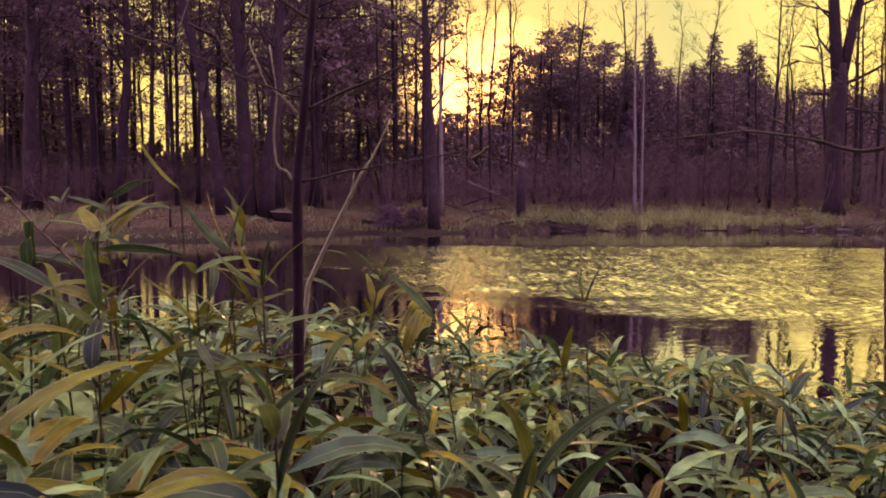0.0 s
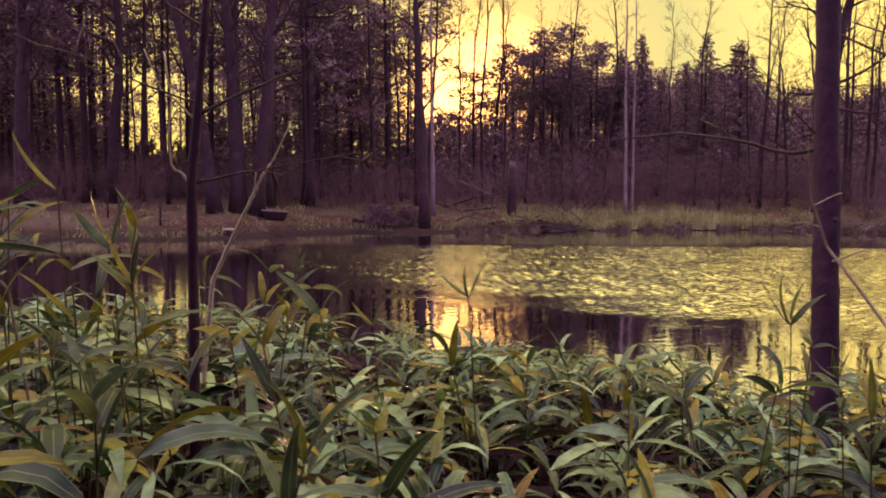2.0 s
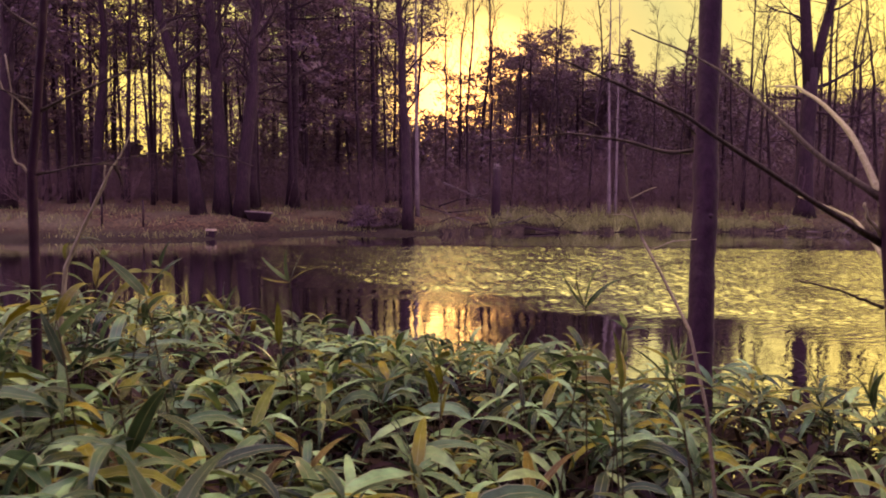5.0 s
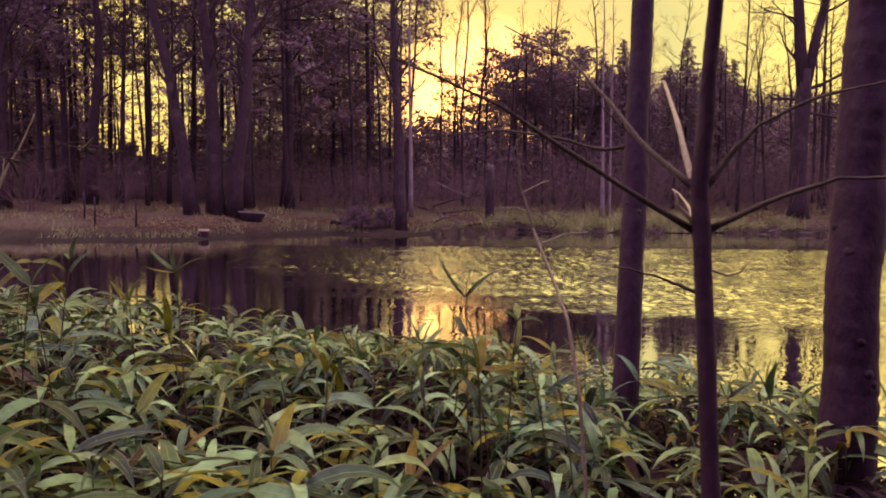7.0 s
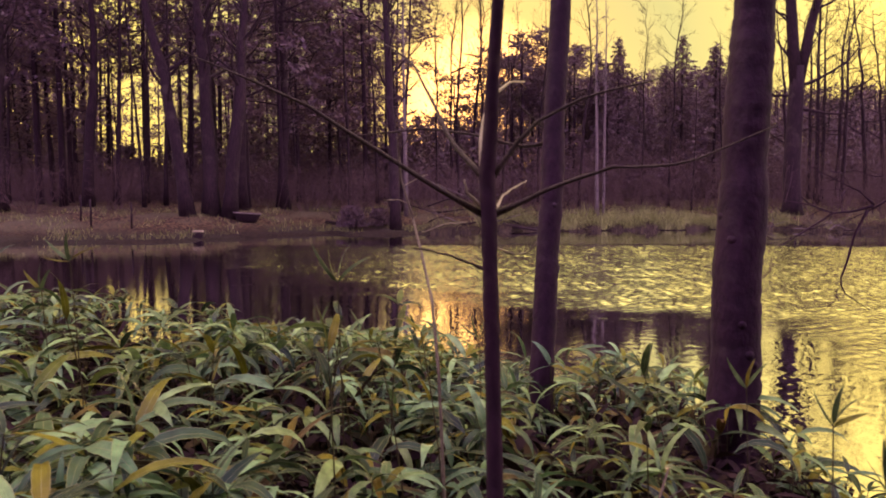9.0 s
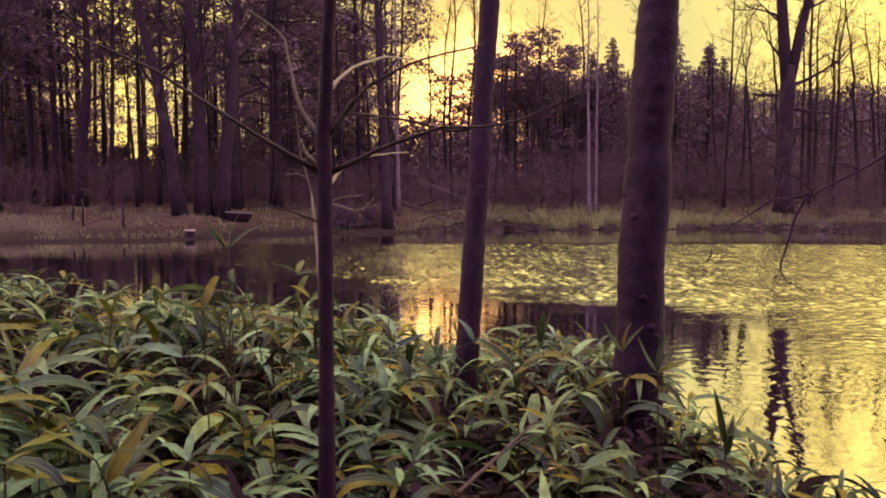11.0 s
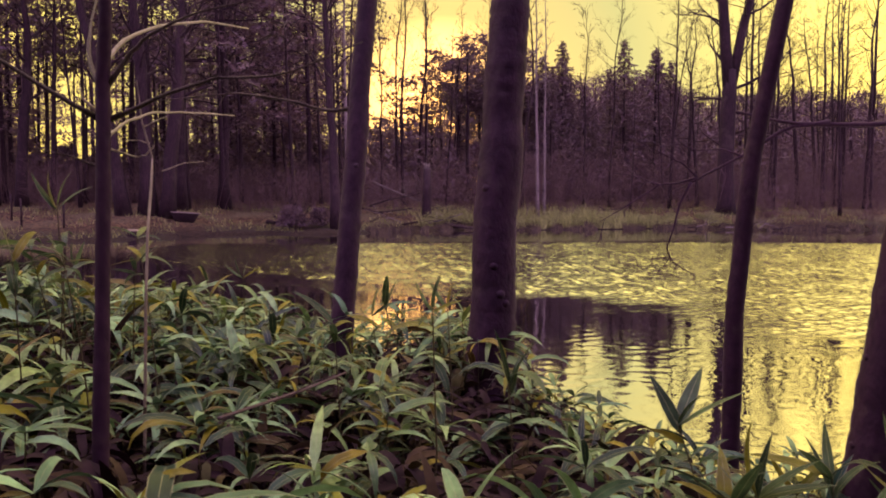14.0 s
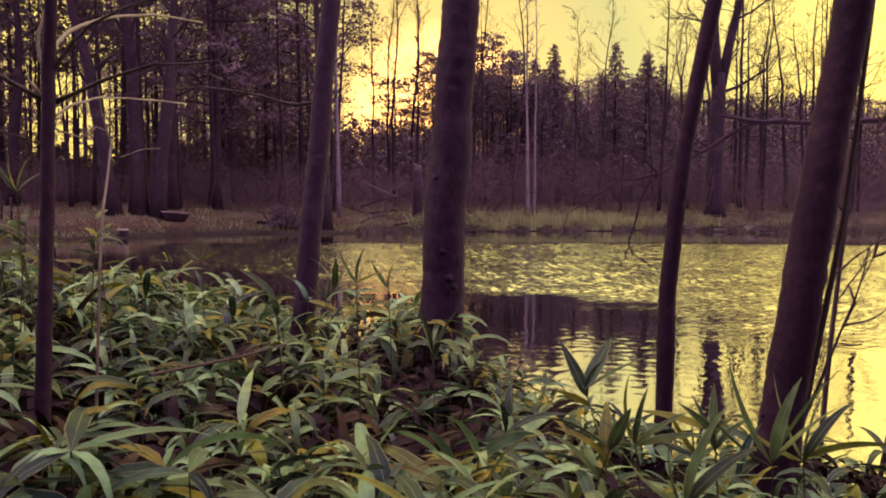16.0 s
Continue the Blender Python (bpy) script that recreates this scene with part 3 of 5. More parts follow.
forked_tree()
for x, y, s, v in ((25.5, 38, 1.0, 0), (29, 41, 1.1, 1), (33, 39, 1.0, 2), (23.5, 44, 1.0, 3), (37, 44, 1.1, 1), (31, 48, 1.1, 0), (18.2, 43, 0.9, 2)):
    plant_tree(BARES[v], x, y, "leafless tree with spreading crown at the eastern end", "tree", "leafless trees at the eastern end", x, s)


def far_woods():
    """Woods behind, too far to part tree from tree."""
    r = random.Random(8)
    t, c = Geo(), Geo()
    for i in range(620):
        y = r.uniform(74, 125)
        s = r.uniform(-0.95, 0.0) if i % 3 == 0 else r.uniform(0.0, 0.95)
        if (-0.4 < s < -0.27 and r.random() < 0.45) or (s < 0 and r.random() < 0.35):
            continue
        x = s * y
        # skyline: low where the sun stands, a level band to the east
        rise = 0.2 if s < -0.02 else 0.085 if s < 0.095 else 0.142 if s < 0.4 else 0.118
        h = (rise * y + 1.2) * r.uniform(0.72, 1.06)
        z = ground_z(x, y)
        top = Vector((x + r.uniform(-0.6, 0.6), y, z + h))
        t.tube([(x, y, z - 0.2), top], [r.uniform(0.12, 0.24), 0.05], 5, False)
        low = r.choice((0.1, 0.3, 0.45)) if s < 0 else r.choice((0.05, 0.15, 0.3))
        for _ in range(int(h * 1.7)):
            k = r.uniform(low, 1)
            wide = math.sin(math.pi * min(1, (k - low) / (1 - low) * 0.8 + 0.2)) * h * 0.17 + 0.3
            m = Vector((x, y, z)).lerp(top, k) + Vector((r.gauss(0, wide), r.gauss(0, wide), 0))
            size = r.uniform(0.5, 1.1)
            for _ in range(34):
                p = m + Vector((r.gauss(0, size), r.gauss(0, size), r.gauss(0, size * 0.3)))
                sl = rv(r).normalized() * r.uniform(0.2, 0.42)
                c.sliver(p, sl, sl.cross(rv(r)).normalized() * r.uniform(0.06, 0.12))
    part("trunks", t, BARK_DARK, None)
    tagged(bpy.data.objects["trunks"], "dark trunks of the wood far behind the pond", "far trunks", kind="stuff").name = "far_trunks"
    ob = part("far_crowns", c.mesh("far_crowns", NEEDLES, False), None, None)
    tagged(ob, "dark crowns of the wood far behind the pond", "far crowns", kind="stuff")


far_woods()


def blocker_woods():
    """Unseen wood added behind and beside the walker to block low sky light."""
    r = random.Random(18)
    t, c = Geo(), Geo()
    for _ in range(360):
        a = r.uniform(2.7, 6.75)
        d = r.uniform(5, 30)
        x, y = 1.2 + d * math.cos(a), d * math.sin(a) - 1.0
        if y > -4 and d < 20:
            continue
        z = ground_z(x, y)
        h = r.uniform(9, 15)
        t.tube([(x, y, z - 0.2), (x + r.uniform(-0.5, 0.5), y, z + h)], [r.uniform(0.1, 0.22), 0.03], 6, False)
        low = 0.02
        for _ in range(int(h * 3.2)):
            k = r.uniform(low, 1)
            wide = h * 0.13
            m = Vector((x + r.gauss(0, wide), y + r.gauss(0, wide), z + k * h))
            for _ in range(16):
                p = m + Vector((r.gauss(0, 0.6), r.gauss(0, 0.6), r.gauss(0, 0.25)))
                sl = rv(r).normalized() * r.uniform(0.25, 0.5)
                c.sliver(p, sl, sl.cross(rv(r)).normalized() * r.uniform(0.07, 0.15))
    tagged(part("blocker_trunks", t, BARK_DARK, None), "unseen dark trunks added on the near side to block low sky light", "wood trunks", kind="stuff")
    tagged(part("blocker_crowns", c.mesh("blocker_crowns", NEEDLES, False), None, None), "unseen dark crowns added on the near side to block low sky light", "wood crowns", kind="stuff")


blocker_woods()


def brushwood():
    """Leafless thicket of thin stems behind the far bank."""
    r = random.Random(9)
    g = Geo()
    for i in range(5200):
        y = r.uniform(40.5, 62) if i % 3 else r.uniform(39, 46)
        s = r.uniform(-0.75, 0.9)
        x = s * y
        if y < far_edge(x) + 4.5:
            continue
        h = r.uniform(1.2, 4.2) * (1.15 if s > 0.1 else 0.8)
        if -0.41 < s < -0.285:
            h *= 0.8
        z = ground_z(x, y)
        a = Vector((x, y, z - 0.05))
        m = a + Vector((r.gauss(0, 0.2 * h), r.gauss(0, 0.15 * h), h * 0.55))
        e = m + Vector((r.gauss(0, 0.2 * h), r.gauss(0, 0.15 * h), h * r.uniform(0.15, 0.45)))
        g.tube([a, m, e], [0.016, 0.011, 0.003], 3, False)
        for _ in range(5):
            q = a.lerp(m, r.uniform(0.4, 1)) if r.random() < 0.5 else m.lerp(e, r.random())
            d = Vector((r.uniform(-1, 1), r.uniform(-1, 1), r.uniform(-0.2, 1.0))).normalized() * r.uniform(0.4, 1.3)
            g.tube([q, q + d], [0.007, 0.002], 3, False)
    ob = part("brushwood", g, BRUSH, None)
    tagged(ob, "brown leafless thicket of thin stems behind the bank", "brushwood", kind="stuff")


brushwood()


def undergrowth():
    """Dark young evergreens standing under the western wood."""
    r = random.Random(10)
    c = Geo()
    for i in range(900):
        y = r.uniform(48, 80)
        s = r.uniform(-0.8, 0.04) if i % 5 < 3 else r.uniform(0, 0.9)
        x, z = s * y, ground_z(s * y, y)
        h, wide = r.uniform(2.0, 5.6), r.uniform(0.9, 1.8)
        if s < 0.03:
            h = r.uniform(2.6, 5.4) * (0.72 if -0.4 < s < -0.295 else 1.2)
            wide *= 1.2
        for _ in range(160):
            k = r.random()
            w = wide * (1.05 - k)
            p = Vector((x + r.gauss(0, w * 0.6), y + r.gauss(0, w * 0.6), z + k * h))
            sl = rv(r).normalized() * r.uniform(0.2, 0.4)
            c.sliver(p, sl, sl.cross(rv(r)).normalized() * r.uniform(0.075, 0.14))
    ob = part("undergrowth", c.mesh("undergrowth", NEEDLES, False), None, None)
    tagged(ob, "dark young evergreens under the far trees", "undergrowth", kind="stuff")


undergrowth()


# ---- far bank ----
def reeds():
    r = random.Random(12)
    g = Geo()
    for _ in range(15000):
        x = r.uniform(3.6, 19.0)
        edge = 0.3 + 1.1 * (1 - smooth(4.5, 7.0, x)) + 0.9 * smooth(15, 19, x)
        y = far_edge(x) + edge + r.uniform(0.0, 1.0) ** 1.5 * 2.6
        tuft = noise.noise((x * 1.1, y * 0.7, 5))
        if tuft < -0.3 or (x > 15.5 and tuft < 0.05) or (x < 6 and tuft < 0.0):
            continue
        z = max(-0.05, ground_z(x, y) - 0.03)
        h = r.uniform(0.3, 0.85) * (0.8 + 0.9 * noise.noise((x * 1.6, y * 1.2, 1))) * (1 - 0.35 * smooth(13, 18, x))
        d = Vector((r.gauss(0, 0.34), r.gauss(0, 0.28), 1)) * h
        a = Vector((x, y, z))
        wide = Vector((r.uniform(0.014, 0.03), r.uniform(-0.01, 0.01), 0))
        g.sliver(a, d, wide)
        # the tip bends over
        if r.random() < 0.6:
            p = a + d * r.uniform(0.55, 0.8)
            g.sliver(p, Vector((r.gauss(0, 0.22), r.gauss(-0.05, 0.16), r.uniform(-0.22, 0.12))), Vector((0.004, 0, 0.014)))
    tagged(part("reeds", g.mesh("reeds", REED, False), None, None), "dry straw-coloured reeds along the far waterline", "reeds", kind="stuff")


reeds()


def reed_foot():
    """Brown blades added for the dark shade at the foot of the far bank."""
    r = random.Random(14)
    g = Geo()
    for _ in range(9000):
        x = r.uniform(1.0, 25.0)
        y = far_edge(x) + r.uniform(-0.1, 0.75)
        if noise.noise((x * 1.4, y * 0.6, 3)) < -0.12:
            continue
        z = max(-0.06, ground_z(x, y) - 0.03)
        h = r.uniform(0.1, 0.36) * (0.8 + 0.8 * noise.noise((x * 2.1, y, 6)))
        g.sliver(Vector((x, y, z)), Vector((r.gauss(0, 0.5), r.gauss(-0.2, 0.3), 1)) * h, Vector((r.uniform(0.015, 0.035), 0, 0)))
    tagged(part("reed_foot", g.mesh("reed_foot", FOOT_BROWN, False), None, None), "dark-brown blades added for the shade at the far bank's foot", "sedge", kind="stuff")


reed_foot()


def bank_grass():
    r = random.Random(13)
    g = Geo()
    for _ in range(15000):
        x = r.uniform(-24, 26)
        y = far_edge(x) + r.uniform(0.5, 9)
        if noise.noise((x * 0.5, y * 0.5, 8)) < 0.05:
            continue
        h = r.uniform(0.06, 0.3)
        g.sliver(Vector((x, y, ground_z(x, y) - 0.02)), Vector((r.uniform(-0.7, 0.7), r.uniform(-0.5, 0.5), 1)) * h, Vector((0.014, 0, 0)))
    tagged(part("bank_grass", g.mesh("bank_grass", REED, False), None, None), "thin dry grass on the far bank", "grass", kind="stuff")


bank_grass()


def on_bank(name, x, y, label, category, dz=0.0):
    return thing(name, (x, y, max(0.0, ground_z(x, y)) + dz), label, category)


def broken_stump():
    th = on_bank("tree_stump", 3.9, 38.6, "tall broken tree stump with pale splintered top", "stump")
    g, s = Geo(), Geo()
    g.tube([(0, 0, -0.3), (0, 0, 0.3), (0.02, 0, 1.2), (0.05, 0, 2.65)], [0.33, 0.25, 0.22, 0.2], 10)
    for i in range(9):
        a = i * 0.7
        p = Vector((0.05 + 0.14 * math.cos(a), 0.14 * math.sin(a), 2.6))
        s.tube([p, p + Vector((0, 0, 0.12 + 0.28 * abs(math.sin(i * 1.9))))], [0.06, 0.012], 4)
    part("trunk", g, BARK_GREY, th)
    part("splinters", s, BARK_BIRCH, th)


broken_stump()


def tub():
    """Dark open tub lying on the bank."""
    th = on_bank("tub", -7.05, 34.0, "dark open tub with pale rim on the leafy bank", "tub")
    th.rotation_euler = (0, radians(4), radians(12))
    bm = bmesh.new()
    outline = [(0.36, 0.0), (0.44, 0.12), (0.53, 0.34), (0.56, 0.4), (0.52, 0.4), (0.47, 0.3), (0.34, 0.06)]
    rings = []
    for rad, z in outline:
        rings.append([bm.verts.new((1.08 * rad * math.cos(a), 0.72 * rad * math.sin(a), z)) for a in np.linspace(0, 2 * math.pi, 25)[:-1]])
    for a, b in zip(rings, rings[1:]):
        for k in range(24):
            bm.faces.new((a[k], a[(k + 1) % 24], b[(k + 1) % 24], b[k]))
    bm.faces.new(rings[0][::-1])
    bm.faces.new(rings[-1])
    me = bpy.data.meshes.new("body")
    bm.to_mesh(me)
    bm.free()
    me.materials.append(BARK_DARK)
    me.shade_smooth()
    part("body", me, None, th)
    rim = Geo()
    rim.tube([(0.6 * math.cos(a), 0.4 * math.sin(a), 0.41) for a in np.linspace(0, 2 * math.pi, 25)], [0.025] * 25, 6)
    part("rim", rim, BARK_BIRCH, th, "pale worn rim")


tub()


def waterline_box():
    th = on_bank("box", -8.05, 30.2, "small dark box with pale lid at the waterline", "box")
    for nm, sx, sy, z0, z1, mat in (("body", 0.17, 0.15, -0.1, 0.2, BARK_DARK), ("lid", 0.19, 0.17, 0.205, 0.27, PALE_WOOD)):
        bm = bmesh.new()
        bmesh.ops.create_cube(bm, size=1)
        bmesh.ops.bevel(bm, geom=bm.edges[:], offset=0.08, segments=2, affect="EDGES")
        for v in bm.verts:
            v.co = Vector((v.co.x * 2 * sx, v.co.y * 2 * sy, z0 + (v.co.z + 0.5) * (z1 - z0)))
        me = bpy.data.meshes.new(nm)
        bm.to_mesh(me)
        bm.free()
        me.materials.append(mat)
        part(nm, me, None, th)


waterline_box()


def fallen(name, pts, r, mat, label, twigs=0, seed=1):
    """A fallen bough lying on bank or water."""
    rg = random.Random(seed)
    base = Vector(pts[0])
    th = thing(name, base, label, name.replace("_", " "))
    g, b = Geo(), Geo()
    loc = [Vector(p) - base for p in pts]
    g.tube(loc, [r * (1 - 0.6 * i / (len(pts) - 1)) for i in range(len(pts))], 7)
    part("stem", g, mat, th)
    if twigs:
        for _ in range(twigs):
            b = Geo()
            limb(b, along(loc, rg.uniform(0.3, 0.98)), Vector((rg.uniform(-1, 1), rg.uniform(-0.6, 0.6), rg.uniform(0.1, 1))), rg.uniform(0.5, 1.3), r * 0.35, rg, 1, 4)
            part("twig", b, mat, th)


def gz(x, y, dz=0.05):
    return (x, y, max(0.0, ground_z(x, y)) + dz)


fallen("fallen_bough", [gz(1.2, 39.5, 1.6), gz(2.2, 39.2, 1.3), gz(3.3, 39.0, 0.9), gz(4.2, 38.9, 0.8)], 0.04, BARK_BIRCH, "pale fallen bough caught against the broken stump", 5, 1)
fallen("fallen_bough", [gz(1.0, 38.5, 0.5), gz(2.0, 38.6, 0.9), gz(3.2, 38.8, 1.1)], 0.05, BARK_GREY, "thin fallen bough beside the broken stump", 4, 2)
fallen("fallen_log", [gz(6.0, 39.0, 0.12), gz(7.4, 39.3, 0.35), gz(8.2, 39.2, 0.18)], 0.12, BARK_GREY, "grey fallen log on the grassy bank", 4, 3)
fallen("fallen_log", [gz(4.6, 37.6, 0.15), gz(5.2, 36.8, 0.1), (5.9, 36.0, 0.12), (6.6, 35.3, 0.03)], 0.1, BARK_GREY, "fallen log sliding from the bank into the water", 3, 4)
fallen("fallen_bough", [gz(-3.8, 36.2, 0.1), gz(-2.8, 35.6, 0.16), gz(-1.9, 35.3, 0.1)], 0.09, BARK_DARK, "dark brushy bough on the bank by the water", 9, 5)
for i in range(7):
    x0 = 16.6 + i * 0.55
    fallen("driftwood", [(x0, far_edge(x0) - 0.2 - 0.12 * (i % 3), 0.08 + 0.05 * (i % 2)), (x0 + 0.5, far_edge(x0) - 0.4 + 0.2 * (i % 3), 0.12 + 0.1 * (i % 3)), (x0 + 0.9 + 0.25 * (i % 4), far_edge(x0) - 0.5 + 0.35 * (i % 2), 0.1 + 0.16 * ((i + 1) % 3))], 0.032, BARK_BIRCH if i % 2 else BARK_GREY, "weathered driftwood lying at the far waterline", 2, 20 + i)
dw = random.Random(77)
for i in range(16):
    x0, y0 = dw.uniform(1.0, 9.5), dw.uniform(36.8, 39.6)
    turn, ln, lift = dw.uniform(-0.5, 0.5) + (math.pi if i % 2 else 0), dw.uniform(0.8, 2.4), dw.uniform(0.05, 0.6)
    ex, ey = x0 + ln * math.cos(turn), y0 + ln * math.sin(turn) * 0.6
    fallen("fallen_bough", [gz(x0, y0, 0.02), gz((x0 + ex) / 2, (y0 + ey) / 2, 0.1 + lift * 0.4), gz(ex, ey, 0.08 + lift)], dw.uniform(0.02, 0.055), BARK_BIRCH if i % 3 == 0 else BARK_GREY,
           "pale dead bough lying on the grassy bank" if i % 3 == 0 else "grey dead bough lying on the grassy bank", 2, 60 + i)
for x, y, h in ((-12.9, 31.5, 1.3), (-11.1, 31.2, 1.25), (-14.0, 33.0, 1.2), (-3.0, 38.5, 1.0)):
    th = on_bank("stake", x, y, "thin upright wooden stake on the bank", "stake", -0.1)
    g = Geo()
    g.tube([(0, 0, 0), (0.02, 0, h * 0.6), (0.0, 0, h)], [0.045, 0.04, 0.035], 7)
    part("post", g, BARK_DARK, th)


def bush(x, y, label, seed, h=1.0, leaves=0):
    r = random.Random(seed)
    g = Geo()
    for _ in range(26):
        limb(g, Vector((r.uniform(-0.35, 0.35), r.uniform(-0.3, 0.3), -0.05)), Vector((r.uniform(-1, 1), r.uniform(-1, 1), 1.1)), h * r.uniform(0.6, 1.1), 0.014, r, 2, 3, 0.2, 0.05, None, (2, 4), 0.6)
    me = g.mesh("bush", BRUSH)
    if leaves:
        c = Geo()
        for _ in range(leaves):
            a, k = r.uniform(0, 6.28), r.uniform(0.1, 1.0)
            rad = h * 0.75 * math.sqrt(r.random()) * (1.1 - 0.6 * k)
            sl = rv(r).normalized() * r.uniform(0.07, 0.15)
            c.sliver(Vector((rad * math.cos(a), rad * math.sin(a), k * h)), sl, sl.cross(rv(r)).normalized() * r.uniform(0.02, 0.04))
        me = crown_mesh(g, c)
    ob = part("bush", me, None, None)
    ob.location = gz(x, y, 0.0)
    tagged(ob, label, "bush")


bush(-2.4, 34.6, "low dark evergreen bush at the water's edge", 1, 1.05, 1500)
bush(-1.2, 35.2, "low dark leafy bush beside the dark tree", 2, 0.85, 900)
bush(21.5, 37.6, "brown twiggy bush at the eastern end", 3, 1.8)
bush(23.6, 37.2, "brown twiggy bush at the eastern end", 4, 1.9)
bush(26.0, 36.6, "brown twiggy bush at the eastern end", 5, 1.7)
bush(-13.5, 35.5, "leafless twiggy bush on the slope", 6, 2.2)
bush(-17.0, 34.5, "leafless twiggy bush on the slope", 7, 2.4)


# ---- near bank: young trees ----
def near_tree(name, base, label, category, trunk, radii, boughs, mat=None, knots=0, twigs=True, seed=1, rings=0):
    """A tree near the camera. trunk: places in the world; boughs: (name, label, material, start radius, places)."""
    r = random.Random(seed)
    base = Vector(base)
    th = thing(name, base, label, category)
    pts = [Vector(p) - base for p in trunk]
    fine, rad = [], []
    n = 120
    rings = [r.uniform(0.02, 0.7) for _ in range(rings)]
    for i in range(n + 1):
        k = i / n
        p = along(pts, min(k, 0.9999))
        j = min(len(pts) - 2, int(k * (len(pts) - 1)))
        q = k * (len(pts) - 1) - j
        rr = radii[j] * (1 - q) + radii[j + 1] * q
        fine.append(p + Vector((noise.noise((k * 9, seed, 0)), noise.noise((k * 9, seed, 5)), 0)) * rr * 0.12 + Vector((r.uniform(-1, 1), r.uniform(-1, 1), 0)) * rr * 0.025)
        rad.append(rr * r.uniform(0.98, 1.02) * (1 + 0.08 * noise.noise((k * 14, seed, 9))) * (1 + 0.045 * sum(math.exp(-((k - q) / 0.008) ** 2) for q in rings)))
    g = Geo()
    g.tube(fine, rad, 16)
    tk = part("trunk", g, mat or BARK_NEAR, th)
    for i in range(knots):
        kg = Geo()
        k = r.uniform(0.12, 0.6)
        p = along(fine, k)
        a = r.uniform(2.4, 7.0)
        rr = rad[int(k * n)]
        d = Vector((math.cos(a), math.sin(a), 0.35))
        kg.tube([p + d * rr * 0.6, p + d * rr * 0.93, p + d * rr * 1.0], [rr * 0.34, rr * 0.2, rr * 0.08], 9)
        part("knot", kg, mat or BARK_NEAR, tk)
    for nm, lab, m, r0, places in boughs:
        b = Geo()
        q = [Vector(p) - base for p in places]
        seg, rs = [], []
        steps = 14
        for i in range(steps + 1):
            k = i / steps
            p = along(q, min(k, 0.9999)) + rv(r, 0.0015)
            seg.append(p)
            rs.append(max(0.0019, r0 * (1 - (0.62 if m is PALE_WOOD else 0.75) * k ** 0.7) * (1.15 if i % 5 == 0 else 1)))
        b.tube(seg, rs, 8)
        if twigs and m is not PALE_WOOD:
            for _ in range(3):
                k = r.uniform(0.4, 1.0)
                d = (seg[-1] - seg[0]).normalized() + rv(r, 0.7)
                limb(b, along(seg, min(k, 0.999)), d, r.uniform(0.06, 0.2), r0 * 0.2, r, 1, 4, 0.2, 0.02, None, (0, 2))
        part(nm, b, m, th, lab)
    return th


def top_boughs(seed, p, n, length, r0):
    """Boughs high up, out of reach."""
    r = random.Random(seed)
    out = []
    for _ in range(n):
        a = r.uniform(0, 6.28)
        q = Vector(p) + Vector((0, 0, r.uniform(-1.5, 0)))
        e = q + Vector((math.cos(a), math.sin(a), 0.9)) * length * r.uniform(0.6, 1)
        out.append(("bough", "", None, r0, (q, q.lerp(e, 0.5) + rv(r, 0.1), e)))
    return out


def with_mat(boughs, mat):
    return [(a, b, mat if m is None else m, r, p) for a, b, m, r, p in boughs]


YA, YB, Y1 = 1.85, 1.15, 3.57
near_tree("sapling", (-0.36, YA, ground_z(-0.36, YA) - 0.05), "slender dark sapling with pale dead branches among bamboo", "sapling",
          ((-0.36, YA, 0.4), (-0.355, YA, 1.2), (-0.35, YA, 1.92), (-0.31, YA, 2.3), (-0.22, YA, 3.4)), (0.016, 0.015, 0.0125, 0.01, 0.004),
          [("branch", "pale crooked dead branch", PALE_WOOD, 0.0042, ((-0.355, YA, 1.915), (-0.372, YA, 1.945), (-0.398, YA, 1.955), (-0.404, YA, 2.03), (-0.397, YA, 2.13), (-0.412, YA, 2.245))),
           ("branch", "pale dead branch", PALE_WOOD, 0.0032, ((-0.34, YA, 2.08), (-0.38, YA, 2.12), (-0.42, YA, 2.15), (-0.44, YA, 2.2), (-0.46, YA, 2.25))),
           ("branch", "", BRANCH_BARK, 0.004, ((-0.335, YA, 2.12), (-0.4, YA, 2.14), (-0.485, YA, 2.172), (-0.615, YA, 2.232), (-0.7, YA, 2.287))),
           ("branch", "", BRANCH_BARK, 0.0052, ((-0.33, YA, 2.09), (-0.26, YA, 2.125), (-0.18, YA, 2.16), (-0.062, YA, 2.21), (-0.017, YA, 2.29), (0.03, YA, 2.36))),
           ("branch", "", BRANCH_BARK, 0.0042, ((-0.345, YA, 1.92), (-0.24, YA + 0.02, 1.945), (-0.1, YA + 0.04, 1.97), (0.07, YA + 0.05, 2.0))),
           ("branch", "", BRANCH_BARK, 0.005, ((-0.31, YA, 2.3), (-0.4, YA, 2.36), (-0.5, YA, 2.5)))], BARK_NEAR, 2, True, 4)

YS = 2.05
near_tree("dead_sapling", (-0.43, YS, ground_z(-0.43, YS)), "pale dead stem leaning beside the sapling", "dead sapling",
          ((-0.43, YS, 0.6), (-0.39, YS, 1.4), (-0.362, YS, 1.65), (-0.32, YS, 1.74), (-0.275, YS, 1.83), (-0.24, YS, 1.9)), (0.0075, 0.007, 0.0065, 0.006, 0.0055, 0.005),
          [("twig", "", PALE_WOOD, 0.0045, ((-0.24, YS, 1.9), (-0.218, YS, 1.945), (-0.18, YS, 2.0), (-0.14, YS, 2.09))),
           ("twig", "", PALE_WOOD, 0.0035, ((-0.245, YS, 1.88), (-0.24, YS, 1.92), (-0.236, YS, 1.955)))], PALE_WOOD, 0, False, 5)

